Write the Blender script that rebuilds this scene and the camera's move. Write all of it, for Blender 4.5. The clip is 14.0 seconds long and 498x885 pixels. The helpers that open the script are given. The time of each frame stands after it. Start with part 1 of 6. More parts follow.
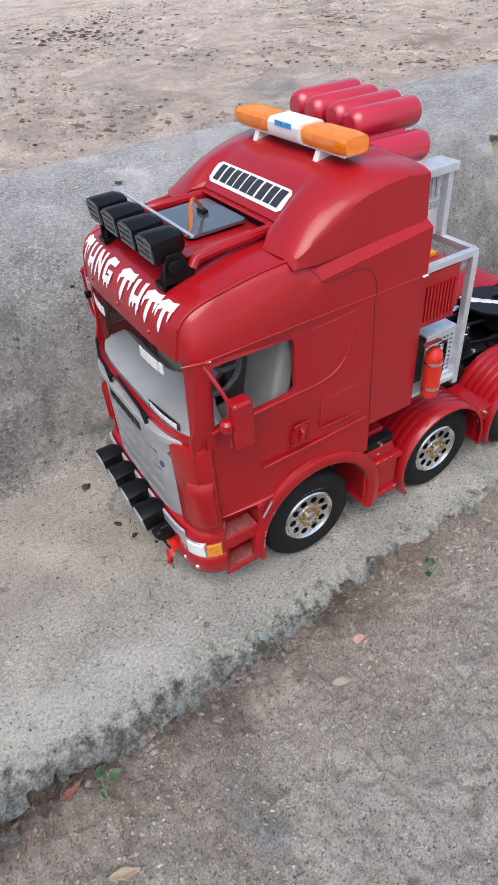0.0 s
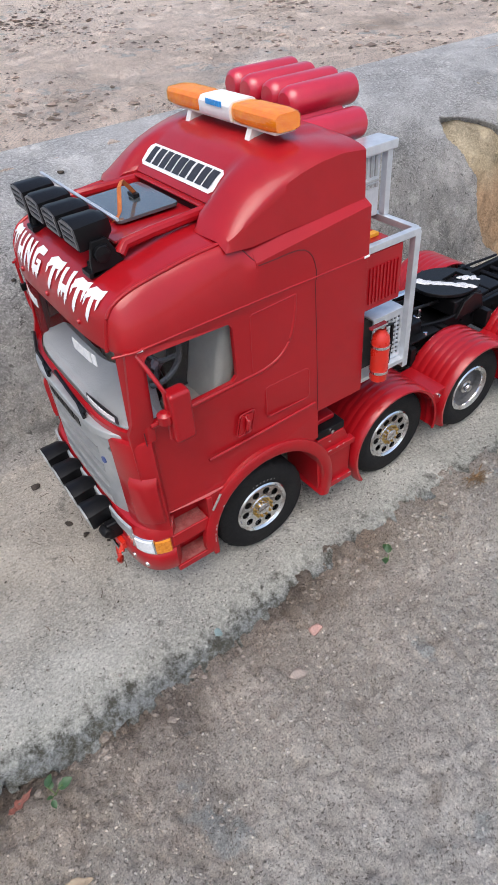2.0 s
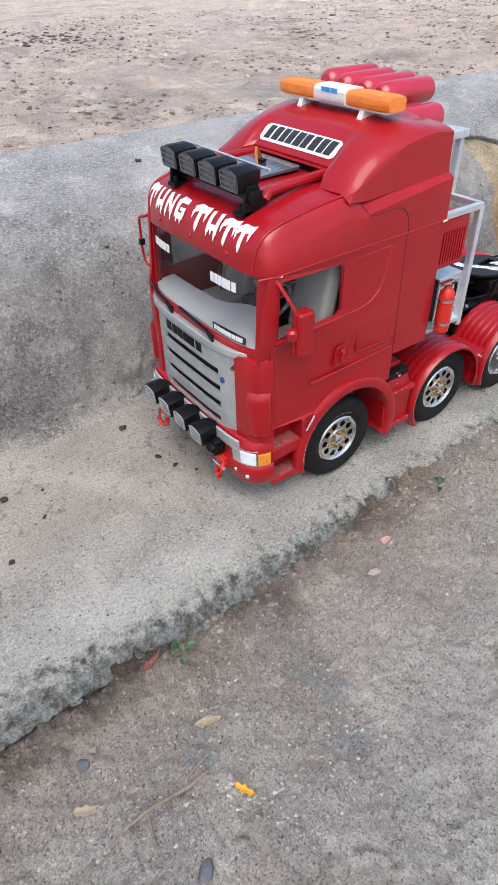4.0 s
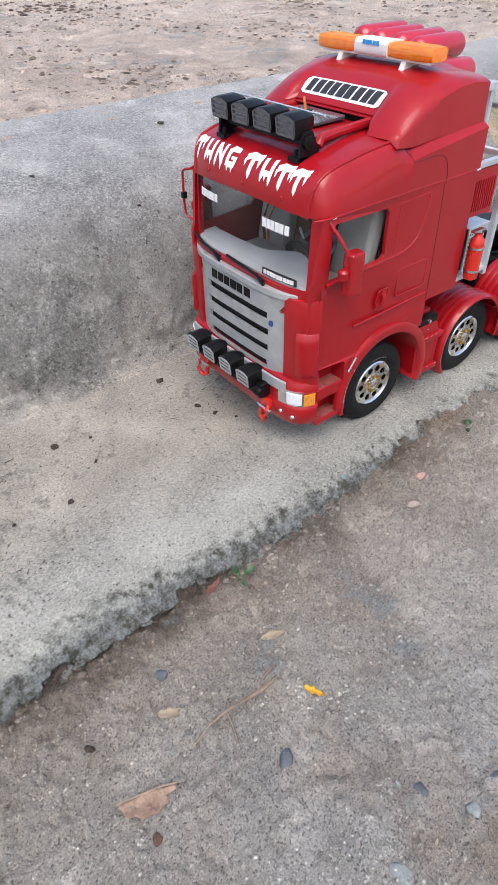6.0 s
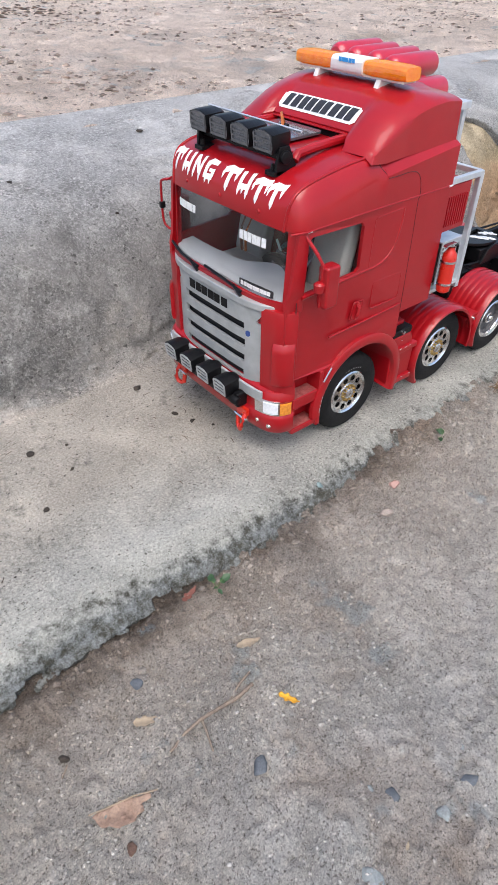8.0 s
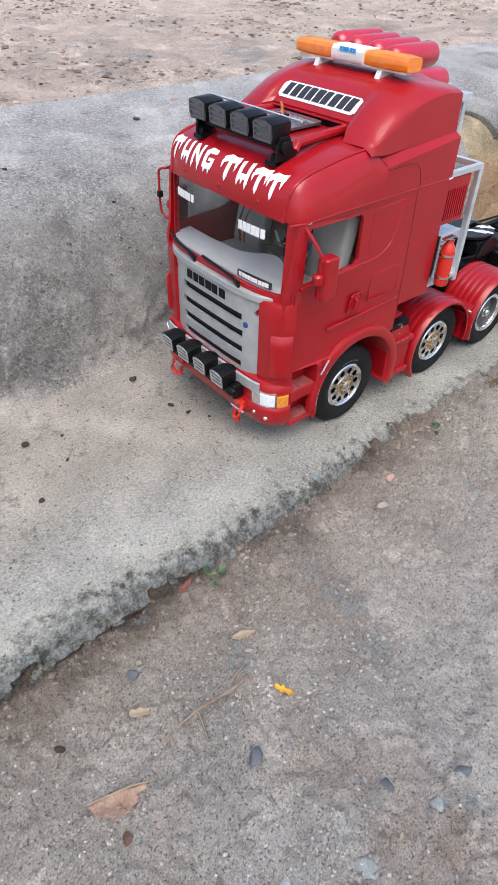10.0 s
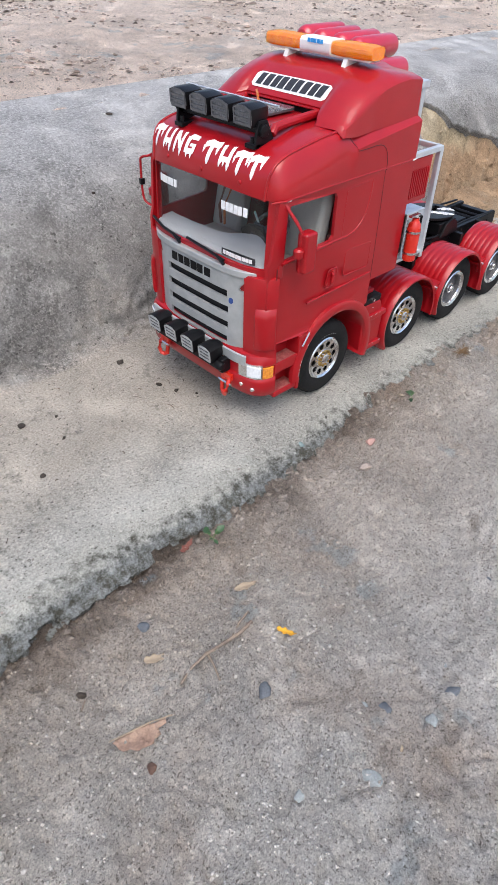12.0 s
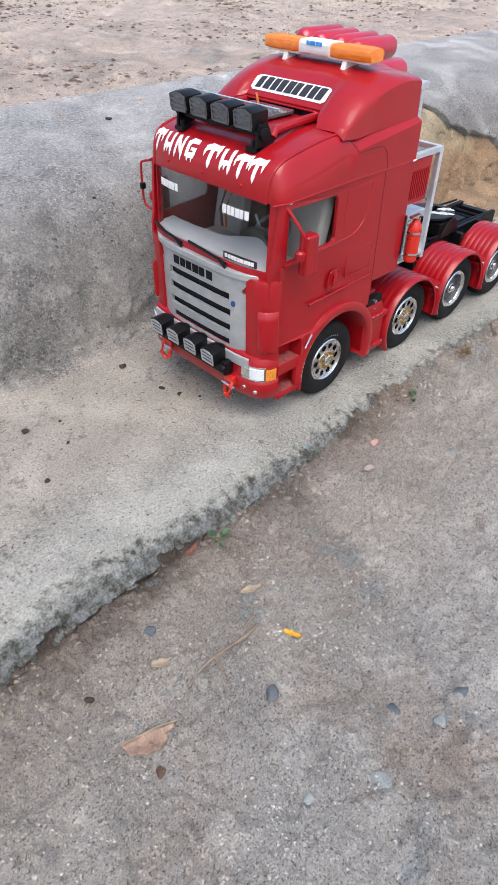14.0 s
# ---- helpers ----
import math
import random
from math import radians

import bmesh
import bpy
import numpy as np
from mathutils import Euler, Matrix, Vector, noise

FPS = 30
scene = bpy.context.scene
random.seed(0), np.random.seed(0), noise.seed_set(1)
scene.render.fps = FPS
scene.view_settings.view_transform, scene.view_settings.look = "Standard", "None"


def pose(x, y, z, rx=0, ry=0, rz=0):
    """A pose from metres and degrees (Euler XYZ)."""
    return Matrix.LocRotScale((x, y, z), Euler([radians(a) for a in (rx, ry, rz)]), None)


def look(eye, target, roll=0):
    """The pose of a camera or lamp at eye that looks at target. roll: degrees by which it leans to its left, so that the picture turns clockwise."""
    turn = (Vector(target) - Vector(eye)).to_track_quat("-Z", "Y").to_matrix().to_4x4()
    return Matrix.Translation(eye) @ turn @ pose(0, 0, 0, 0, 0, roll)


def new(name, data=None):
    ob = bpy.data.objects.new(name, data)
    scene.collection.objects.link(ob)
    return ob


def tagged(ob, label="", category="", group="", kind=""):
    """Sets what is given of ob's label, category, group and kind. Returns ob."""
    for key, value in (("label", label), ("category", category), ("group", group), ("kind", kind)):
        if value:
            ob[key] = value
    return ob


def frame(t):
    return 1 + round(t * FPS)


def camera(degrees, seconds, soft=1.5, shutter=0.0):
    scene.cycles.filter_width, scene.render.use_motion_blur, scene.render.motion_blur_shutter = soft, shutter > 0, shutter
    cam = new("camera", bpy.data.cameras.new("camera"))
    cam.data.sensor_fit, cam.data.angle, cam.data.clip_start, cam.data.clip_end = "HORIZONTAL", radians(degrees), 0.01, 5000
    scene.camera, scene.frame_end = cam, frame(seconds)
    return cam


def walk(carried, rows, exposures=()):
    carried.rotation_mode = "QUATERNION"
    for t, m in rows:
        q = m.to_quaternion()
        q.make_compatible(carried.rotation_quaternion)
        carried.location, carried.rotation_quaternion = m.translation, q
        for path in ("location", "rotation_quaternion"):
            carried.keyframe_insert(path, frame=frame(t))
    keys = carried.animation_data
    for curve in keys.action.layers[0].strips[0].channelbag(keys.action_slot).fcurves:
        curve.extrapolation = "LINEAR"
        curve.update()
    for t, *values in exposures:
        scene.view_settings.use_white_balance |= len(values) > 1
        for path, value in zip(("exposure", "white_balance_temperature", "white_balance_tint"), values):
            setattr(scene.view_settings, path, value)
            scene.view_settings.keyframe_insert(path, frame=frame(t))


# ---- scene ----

cam = camera(44.0, 14.0)
PATH = [
    (0, (-0.135, -0.332, 0.481), (0.6, 1.014, -0.804), -5.2),
    (0.5, (-0.119, -0.336, 0.474), (0.669, 0.966, -0.825), -5.1),
    (1, (-0.111, -0.339, 0.466), (0.64, 0.976, -0.841), -6.5),
    (1.5, (-0.107, -0.339, 0.47), (0.678, 0.951, -0.841), -5.8),
    (2, (-0.11, -0.337, 0.468), (0.682, 0.954, -0.838), -5.5),
    (2.2, (-0.131, -0.338, 0.473), (0.653, 0.949, -0.842), -5.4),
    (4.3, (-0.295, -0.381, 0.457), (0.607, 0.9, -0.786), -1.4),
    (4.5, (-0.307, -0.376, 0.446), (0.556, 0.893, -0.837), -2.4),
    (5, (-0.344, -0.381, 0.447), (0.534, 0.876, -0.838), -2.5),
    (5.5, (-0.361, -0.384, 0.453), (0.537, 0.863, -0.827), -2.0),
    (6, (-0.363, -0.384, 0.452), (0.552, 0.84, -0.837), -1.4),
    (6.5, (-0.363, -0.383, 0.453), (0.565, 0.831, -0.837), -0.8),
    (7, (-0.363, -0.386, 0.457), (0.586, 0.822, -0.824), -0.5),
    (7.5, (-0.362, -0.386, 0.457), (0.607, 0.812, -0.819), 0.0),
    (8, (-0.363, -0.386, 0.459), (0.615, 0.801, -0.82), 0.6),
    (8.2, (-0.362, -0.388, 0.459), (0.612, 0.797, -0.823), 0.5),
    (10.5, (-0.369, -0.382, 0.458), (0.621, 0.772, -0.841), 2.0),
    (11, (-0.414, -0.382, 0.459), (0.578, 0.77, -0.84), 2.3),
    (11.5, (-0.426, -0.383, 0.455), (0.571, 0.763, -0.846), 2.5),
    (12, (-0.417, -0.408, 0.456), (0.646, 0.688, -0.836), 1.5),
    (12.5, (-0.414, -0.413, 0.454), (0.656, 0.664, -0.848), 0.8),
    (13, (-0.418, -0.408, 0.459), (0.647, 0.691, -0.829), 0.9),
    (13.5, (-0.419, -0.407, 0.456), (0.642, 0.695, -0.832), 0.8),
    (14, (-0.419, -0.406, 0.457), (0.643, 0.695, -0.83), 0.7),
]
walk(cam, [(t, look(eye, target, roll)) for t, eye, target, roll in PATH], exposures=[(0, 0.56), (2.2, 0.56), (4.3, 0.68), (14, 0.72)])

# ---------------------------------------------------------------- light
world = bpy.data.worlds.new("world")
scene.world = world
world.use_nodes = True
wn = world.node_tree.nodes
sky = wn.new("ShaderNodeTexSky")
sky.sky_type, sky.sun_disc = "NISHITA", False
sky.sun_elevation, sky.sun_rotation = radians(63), radians(215)
sky.air_density, sky.dust_density, sky.ozone_density = 1.0, 3.6, 1.1
world.node_tree.links.new(sky.outputs[0], wn["Background"].inputs[0])
wn["Background"].inputs[1].default_value = 0.15
sun = new("sun", bpy.data.lights.new("sun", "SUN"))
sun.data.energy, sun.data.angle, sun.data.color = 1.35, radians(55), (1.0, 0.985, 0.965)
sun.matrix_world = look((-0.57, -0.82, 1.96), (0, 0, 0))

# ---------------------------------------------------------------- materials
def mat(name, a, b=None, rough=0.5, metal=0.0, scale=60.0, fine=600.0, bump=0.0, bump_scale=400.0, coat=0.0, spots=None, vary=0.0):
    """A surface whose colour wanders from a to b at two scales, with a fine relief; spots: (colour, scale, share)."""
    m = bpy.data.materials.new(name)
    m.use_nodes = True
    n, l = m.node_tree.nodes, m.node_tree.links
    p = n["Principled BSDF"]
    p.inputs["Roughness"].default_value, p.inputs["Metallic"].default_value = rough, metal
    p.inputs["Coat Weight"].default_value = coat
    p.inputs["Coat Roughness"].default_value = 0.16
    co = n.new("ShaderNodeTexCoord").outputs["Object"]
    if b is None:
        b = tuple(c * 0.85 for c in a)
    def tex(s, d=4.0, r=0.6):
        t = n.new("ShaderNodeTexNoise")
        t.inputs["Scale"].default_value, t.inputs["Detail"].default_value, t.inputs["Roughness"].default_value = s, d, r
        l.new(co, t.inputs["Vector"])
        return t.outputs["Fac"]
    def ramp(src, lo, hi):
        r = n.new("ShaderNodeMapRange")
        r.inputs[1].default_value, r.inputs[2].default_value = lo, hi
        l.new(src, r.inputs[0])
        return r.outputs[0]
    def mix(f, x, y):
        k = n.new("ShaderNodeMix")
        k.data_type = "RGBA"
        for s, v in ((k.inputs[0], f), (k.inputs[6], x), (k.inputs[7], y)):
            if isinstance(v, (int, float)):
                s.default_value = v
            elif isinstance(v, tuple):
                s.default_value = (*v, 1)
            else:
                l.new(v, s)
        return k.outputs[2]
    big, small = tex(scale), tex(fine, 3)
    c = mix(ramp(big, 0.35, 0.65), a, b)
    dark = n.new("ShaderNodeMix")
    dark.data_type, dark.blend_type = "RGBA", "MULTIPLY"
    dark.inputs[0].default_value = 0.45
    grey = n.new("ShaderNodeCombineColor")
    g = ramp(small, 0.15, 0.62)
    for i in range(3):
        l.new(g, grey.inputs[i])
    if bump > 0.05:
        l.new(c, dark.inputs[6])
        l.new(grey.outputs[0], dark.inputs[7])
        c = dark.outputs[2]
    if spots:
        for colour, s, share in spots:
            c = mix(ramp(tex(s, 2, 0.5), 1 - share - 0.08, 1 - share + 0.14), c, colour)
    if vary:
        oi = n.new("ShaderNodeNewGeometry").outputs["Random Per Island"]
        hsv = n.new("ShaderNodeHueSaturation")
        l.new(c, hsv.inputs["Color"])
        r = n.new("ShaderNodeMapRange")
        r.inputs[3].default_value, r.inputs[4].default_value = 1 - vary, 1 + vary
        l.new(oi, r.inputs[0])
        l.new(r.outputs[0], hsv.inputs["Value"])
        c = hsv.outputs[0]
    l.new(c, p.inputs["Base Color"])
    rr = n.new("ShaderNodeMapRange")
    rr.inputs[3].default_value, rr.inputs[4].default_value = max(rough - 0.08, 0.02), min(rough + 0.1, 1)
    l.new(tex(scale * 2.3), rr.inputs[0])
    l.new(rr.outputs[0], p.inputs["Roughness"])
    if bump:
        bp = n.new("ShaderNodeBump")
        bp.inputs["Strength"].default_value, bp.inputs["Distance"].default_value = min(bump, 1), 0.002
        l.new(tex(bump_scale, 5, 0.65), bp.inputs["Height"])
        l.new(bp.outputs[0], p.inputs["Normal"])
    return m


def glass(name, tint, gloss=0.12):
    """A thin tinted pane: lets light through and mirrors a little."""
    m = bpy.data.materials.new(name)
    m.use_nodes = True
    n, l = m.node_tree.nodes, m.node_tree.links
    out = n["Material Output"]
    tr, gl, mx = (n.new(k) for k in ("ShaderNodeBsdfTransparent", "ShaderNodeBsdfGlossy", "ShaderNodeMixShader"))
    tr.inputs[0].default_value = (*tint, 1)
    gl.inputs["Roughness"].default_value = 0.04
    mx.inputs[0].default_value = gloss
    l.new(tr.outputs[0], mx.inputs[1])
    l.new(gl.outputs[0], mx.inputs[2])
    l.new(mx.outputs[0], out.inputs[0])
    return m


RED = mat("red_paint", (0.338, 0.0048, 0.0096), (0.302, 0.0041, 0.0083), 0.38, coat=0.6, scale=25, fine=900, bump=0.03, bump_scale=900)
SEAM = mat("seam_shadow_paint", (0.085, 0.004, 0.006), (0.06, 0.003, 0.004), 0.6, scale=80)
RED_ROLL = mat("red_satin_plastic", (0.47, 0.012, 0.036), (0.39, 0.010, 0.030), 0.30, coat=0.7, scale=30, bump=0.03, bump_scale=500)
RED_BRIGHT = mat("bright_red_enamel", (0.62, 0.025, 0.012), (0.5, 0.02, 0.01), 0.28, scale=60, coat=0.3)
SILVER = mat("silver_paint", (0.45, 0.465, 0.468), (0.38, 0.395, 0.398), 0.36, 0.35, scale=70, bump=0.04, bump_scale=1200)
ALU = mat("brushed_aluminium", (0.74, 0.77, 0.80), (0.62, 0.65, 0.69), 0.34, 0.65, scale=90, bump=0.05, bump_scale=900)
CHROME = mat("chrome", (0.86, 0.86, 0.87), (0.74, 0.74, 0.75), 0.17, 1.0, scale=120)
GOLD = mat("brass", (0.62, 0.42, 0.16), (0.4, 0.26, 0.08), 0.3, 1.0, scale=300)
BLACK = mat("black_plastic", (0.005, 0.005, 0.006), (0.008, 0.008, 0.009), 0.33, scale=80, bump=0.05, bump_scale=900)
DARK = mat("dark_interior", (0.02, 0.018, 0.018), (0.035, 0.032, 0.03), 0.7, scale=80)
RUBBER = mat("tyre_rubber", (0.008, 0.008, 0.009), (0.014, 0.0135, 0.013), 0.8, scale=45, fine=500, bump=0.12, bump_scale=700)
WHITE = mat("white_plastic", (0.78, 0.77, 0.76), (0.68, 0.67, 0.66), 0.38, scale=40)
STICKER = mat("white_sticker", (0.82, 0.82, 0.82), (0.7, 0.7, 0.7), 0.4, scale=200)
INK = mat("black_ink", (0.02, 0.02, 0.024), (0.03, 0.03, 0.035), 0.4, scale=200)
BLUE = mat("blue_print", (0.02, 0.25, 0.62), (0.03, 0.3, 0.7), 0.35, scale=300)
CLOTH = mat("grey_cloth", (0.66, 0.665, 0.675), (0.56, 0.565, 0.575), 0.8, scale=25, bump=0.04, bump_scale=600)
SEAT_CLOTH = mat("beige_seat_cloth", (0.56, 0.54, 0.49), (0.46, 0.44, 0.40), 0.8, scale=30, bump=0.05, bump_scale=600)
GREASE = mat("white_grease", (0.75, 0.76, 0.78), (0.55, 0.56, 0.58), 0.25, scale=120, bump=0.2, bump_scale=300)
WIRE = mat("orange_wire", (0.55, 0.16, 0.03), (0.35, 0.10, 0.03), 0.5, scale=200)
WIRE_BROWN = mat("brown_wire", (0.22, 0.07, 0.04), (0.12, 0.05, 0.03), 0.5, scale=200)
LENS_CLEAR = mat("clear_lens", (0.85, 0.87, 0.9), (0.7, 0.72, 0.75), 0.12, scale=300, coat=0.6)
LENS_GREY = mat("ribbed_lamp_glass", (0.2, 0.2, 0.21), (0.1, 0.1, 0.11), 0.18, scale=400, coat=0.6)
AMBER = mat("amber_lens", (0.80, 0.30, 0.035), (0.62, 0.20, 0.02), 0.14, scale=420, coat=1.0, bump=0.05, bump_scale=500)
SMOKE = mat("smoked_glass", (0.11, 0.125, 0.135), (0.08, 0.095, 0.10), 0.06, 0.35, scale=60, coat=0.8)
RED.node_tree.nodes["Principled BSDF"].inputs["Coat Roughness"].default_value = 0.11
RED.node_tree.nodes["Principled BSDF"].inputs["Specular IOR Level"].default_value = 0.25
BLACK.node_tree.nodes["Principled BSDF"].inputs["Specular IOR Level"].default_value = 0.18
RUBBER.node_tree.nodes["Principled BSDF"].inputs["Specular IOR Level"].default_value = 0.25
PANE = glass("window_pane", (0.74, 0.76, 0.77), 0.07)
AMBER_GLASS = glass("amber_glass", (1.0, 0.86, 0.5), 0.17)
AMBER_INNER = mat("bright_reflector", (1.0, 0.42, 0.005), (0.90, 0.24, 0.002), 0.22, 0.0, scale=170, bump=0.05, bump_scale=240)
TINT = glass("tinted_pane", (0.42, 0.43, 0.46))



def layered(name, stops, axis, wander, wander_scale, spots, rough=0.95, bump=0.9, bump_scale=230, distance=0.003, fine=160, grain=(0.30, 1.35), face=None, vary=0.0, fade=None, gritty=None, skew=None):
    """Earth or concrete whose colour changes across the place, by stops of (place along the axis, colour), with a ragged border."""
    m = bpy.data.materials.new(name)
    m.use_nodes = True
    n, l = m.node_tree.nodes, m.node_tree.links
    p = n["Principled BSDF"]
    p.inputs["Roughness"].default_value = rough
    p.inputs["Specular IOR Level"].default_value = 0.25
    co = n.new("ShaderNodeTexCoord").outputs["Object"]
    def tex(sc, d=4.0, r=0.6):
        t = n.new("ShaderNodeTexNoise")
        t.inputs["Scale"].default_value, t.inputs["Detail"].default_value, t.inputs["Roughness"].default_value = sc, d, r
        l.new(co, t.inputs["Vector"])
        return t.outputs["Fac"]
    def ranged(src, a, b, c=0.0, d=1.0):
        r = n.new("ShaderNodeMapRange")
        for i, v in enumerate((a, b, c, d)):
            r.inputs[i + 1].default_value = v
        l.new(src, r.inputs[0])
        return r.outputs[0]
    def mixed(f, x, y, kind="MIX"):
        k = n.new("ShaderNodeMix")
        k.data_type, k.blend_type = "RGBA", kind
        for sk, v in ((k.inputs[0], f), (k.inputs[6], x), (k.inputs[7], y)):
            if isinstance(v, (int, float)):
                sk.default_value = v
            elif isinstance(v, tuple):
                sk.default_value = (*v, 1)
            else:
                l.new(v, sk)
        return k.outputs[2]
    sep = n.new("ShaderNodeSeparateXYZ")
    l.new(co, sep.inputs[0])
    add = n.new("ShaderNodeMath")
    l.new(sep.outputs[axis], add.inputs[0])
    l.new(ranged(tex(wander_scale, 5, 0.65), 0.25, 0.75, -wander, wander), add.inputs[1])
    place = add.outputs[0]
    if skew:
        # the bands run aslant: (from x, to x, shift)
        slant = n.new("ShaderNodeMath")
        l.new(place, slant.inputs[0])
        l.new(ranged(sep.outputs[0], skew[0], skew[1], 0.0, skew[2]), slant.inputs[1])
        place = slant.outputs[0]
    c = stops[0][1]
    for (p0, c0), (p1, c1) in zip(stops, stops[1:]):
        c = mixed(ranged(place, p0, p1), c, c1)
    for colour, sc, share, soft, amount in spots:
        f = ranged(tex(sc, 3, 0.6), 1 - share, 1 - share + soft, 0.0, amount)
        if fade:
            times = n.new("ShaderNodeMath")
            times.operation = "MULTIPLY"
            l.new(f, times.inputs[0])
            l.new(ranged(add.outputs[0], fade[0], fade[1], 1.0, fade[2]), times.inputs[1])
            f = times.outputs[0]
        c = mixed(f, c, colour)
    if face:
        # the broken, weathered face below a level; its darker tone also paints in shade
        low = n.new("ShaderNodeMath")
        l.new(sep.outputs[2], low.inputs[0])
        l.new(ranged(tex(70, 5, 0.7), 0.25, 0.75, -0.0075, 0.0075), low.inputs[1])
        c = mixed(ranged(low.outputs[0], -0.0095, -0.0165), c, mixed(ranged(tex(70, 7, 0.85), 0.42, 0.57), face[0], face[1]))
    height = None
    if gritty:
        # packed grains, each of its own tone, with the shade between them painted dark, looser in some patches: (grain
        # size, gap colour, least and most, patch scale)
        size, gap_shade, least, most, patch = gritty
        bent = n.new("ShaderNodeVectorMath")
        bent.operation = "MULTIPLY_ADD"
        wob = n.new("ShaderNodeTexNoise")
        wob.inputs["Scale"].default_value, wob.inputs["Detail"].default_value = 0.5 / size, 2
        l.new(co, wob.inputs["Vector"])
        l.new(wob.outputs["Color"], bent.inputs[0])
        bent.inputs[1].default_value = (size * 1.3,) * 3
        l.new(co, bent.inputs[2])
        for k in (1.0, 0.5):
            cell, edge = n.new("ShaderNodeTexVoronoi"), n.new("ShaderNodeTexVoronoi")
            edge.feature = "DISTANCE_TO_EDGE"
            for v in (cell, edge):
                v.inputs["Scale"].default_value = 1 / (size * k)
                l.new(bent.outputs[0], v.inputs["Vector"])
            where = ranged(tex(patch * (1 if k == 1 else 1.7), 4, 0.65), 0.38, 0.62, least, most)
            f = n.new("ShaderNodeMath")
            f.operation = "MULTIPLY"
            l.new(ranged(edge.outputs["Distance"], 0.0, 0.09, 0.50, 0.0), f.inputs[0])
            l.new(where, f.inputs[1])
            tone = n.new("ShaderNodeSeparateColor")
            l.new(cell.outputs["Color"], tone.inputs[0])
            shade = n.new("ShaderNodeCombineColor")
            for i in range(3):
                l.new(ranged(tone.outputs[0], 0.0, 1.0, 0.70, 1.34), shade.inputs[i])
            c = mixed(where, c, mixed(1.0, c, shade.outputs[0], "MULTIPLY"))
            c = mixed(f.outputs[0], c, gap_shade)
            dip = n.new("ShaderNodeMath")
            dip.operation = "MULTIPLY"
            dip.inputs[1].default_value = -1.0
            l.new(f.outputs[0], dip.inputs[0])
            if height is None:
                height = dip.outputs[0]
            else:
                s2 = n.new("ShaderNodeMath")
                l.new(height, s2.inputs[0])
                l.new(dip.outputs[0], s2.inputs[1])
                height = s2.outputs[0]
    g = n.new("ShaderNodeCombineColor")
    for i in range(3):
        l.new(ranged(tex(fine, 4, 0.7), 0.30, 0.68, *grain), g.inputs[i])
    c = mixed(1.0, c, g.outputs[0], "MULTIPLY")
    if vary:
        r = n.new("ShaderNodeCombineColor")
        isl = ranged(n.new("ShaderNodeNewGeometry").outputs["Random Per Island"], 0, 1, 1 - vary, 1 + vary)
        for i in range(3):
            l.new(isl, r.inputs[i])
        c = mixed(1.0, c, r.outputs[0], "MULTIPLY")
    l.new(c, p.inputs["Base Color"])
    bp = n.new("ShaderNodeBump")
    bp.inputs["Strength"].default_value, bp.inputs["Distance"].default_value = bump, distance
    if height is None:
        l.new(tex(bump_scale, 6, 0.7), bp.inputs["Height"])
    else:
        both_ = n.new("ShaderNodeMath")
        l.new(tex(bump_scale, 6, 0.7), both_.inputs[0])
        l.new(height, both_.inputs[1])
        l.new(both_.outputs[0], bp.inputs["Height"])
    l.new(bp.outputs[0], p.inputs["Normal"])
    return m


# darkest stops: dark soil plus the lip's contact shade, both painted along its foot
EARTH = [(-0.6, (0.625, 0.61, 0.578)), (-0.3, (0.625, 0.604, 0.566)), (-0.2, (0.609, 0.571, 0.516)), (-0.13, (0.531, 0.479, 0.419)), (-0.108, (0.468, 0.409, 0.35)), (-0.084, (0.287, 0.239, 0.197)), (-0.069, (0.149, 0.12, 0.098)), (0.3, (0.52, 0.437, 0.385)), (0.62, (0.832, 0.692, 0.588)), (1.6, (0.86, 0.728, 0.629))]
EARTH_SPOTS = [((0.36, 0.362, 0.36), 11, 0.42, 0.2, 0.40), ((0.44, 0.345, 0.27), 7, 0.48, 0.16, 0.6), ((0.44, 0.43, 0.415), 4, 0.46, 0.2, 0.5), ((0.19, 0.148, 0.12), 34, 0.38, 0.14, 0.5)]
# the two finest dark spots paint crevice shade into the dirt's colour
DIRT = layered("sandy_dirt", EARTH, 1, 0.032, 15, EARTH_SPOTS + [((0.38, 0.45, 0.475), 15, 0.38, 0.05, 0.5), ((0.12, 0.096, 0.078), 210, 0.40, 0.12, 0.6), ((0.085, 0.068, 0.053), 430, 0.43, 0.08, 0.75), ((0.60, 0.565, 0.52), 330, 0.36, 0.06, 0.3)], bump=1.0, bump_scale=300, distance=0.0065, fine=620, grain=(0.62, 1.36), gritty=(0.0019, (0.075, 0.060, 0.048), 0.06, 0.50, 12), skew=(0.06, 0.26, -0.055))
GRAIN = layered("dirt_grain", EARTH, 1, 0.032, 15, EARTH_SPOTS, bump=0.5, bump_scale=900, distance=0.001, fine=700, grain=(0.38, 0.74), vary=0.22, skew=(0.06, 0.26, -0.055))
LIP = [(-0.05, (0.430, 0.430, 0.385)), (0.0, (0.520, 0.512, 0.462)), (0.10, (0.468, 0.430, 0.368)), (0.24, (0.468, 0.429, 0.370))]
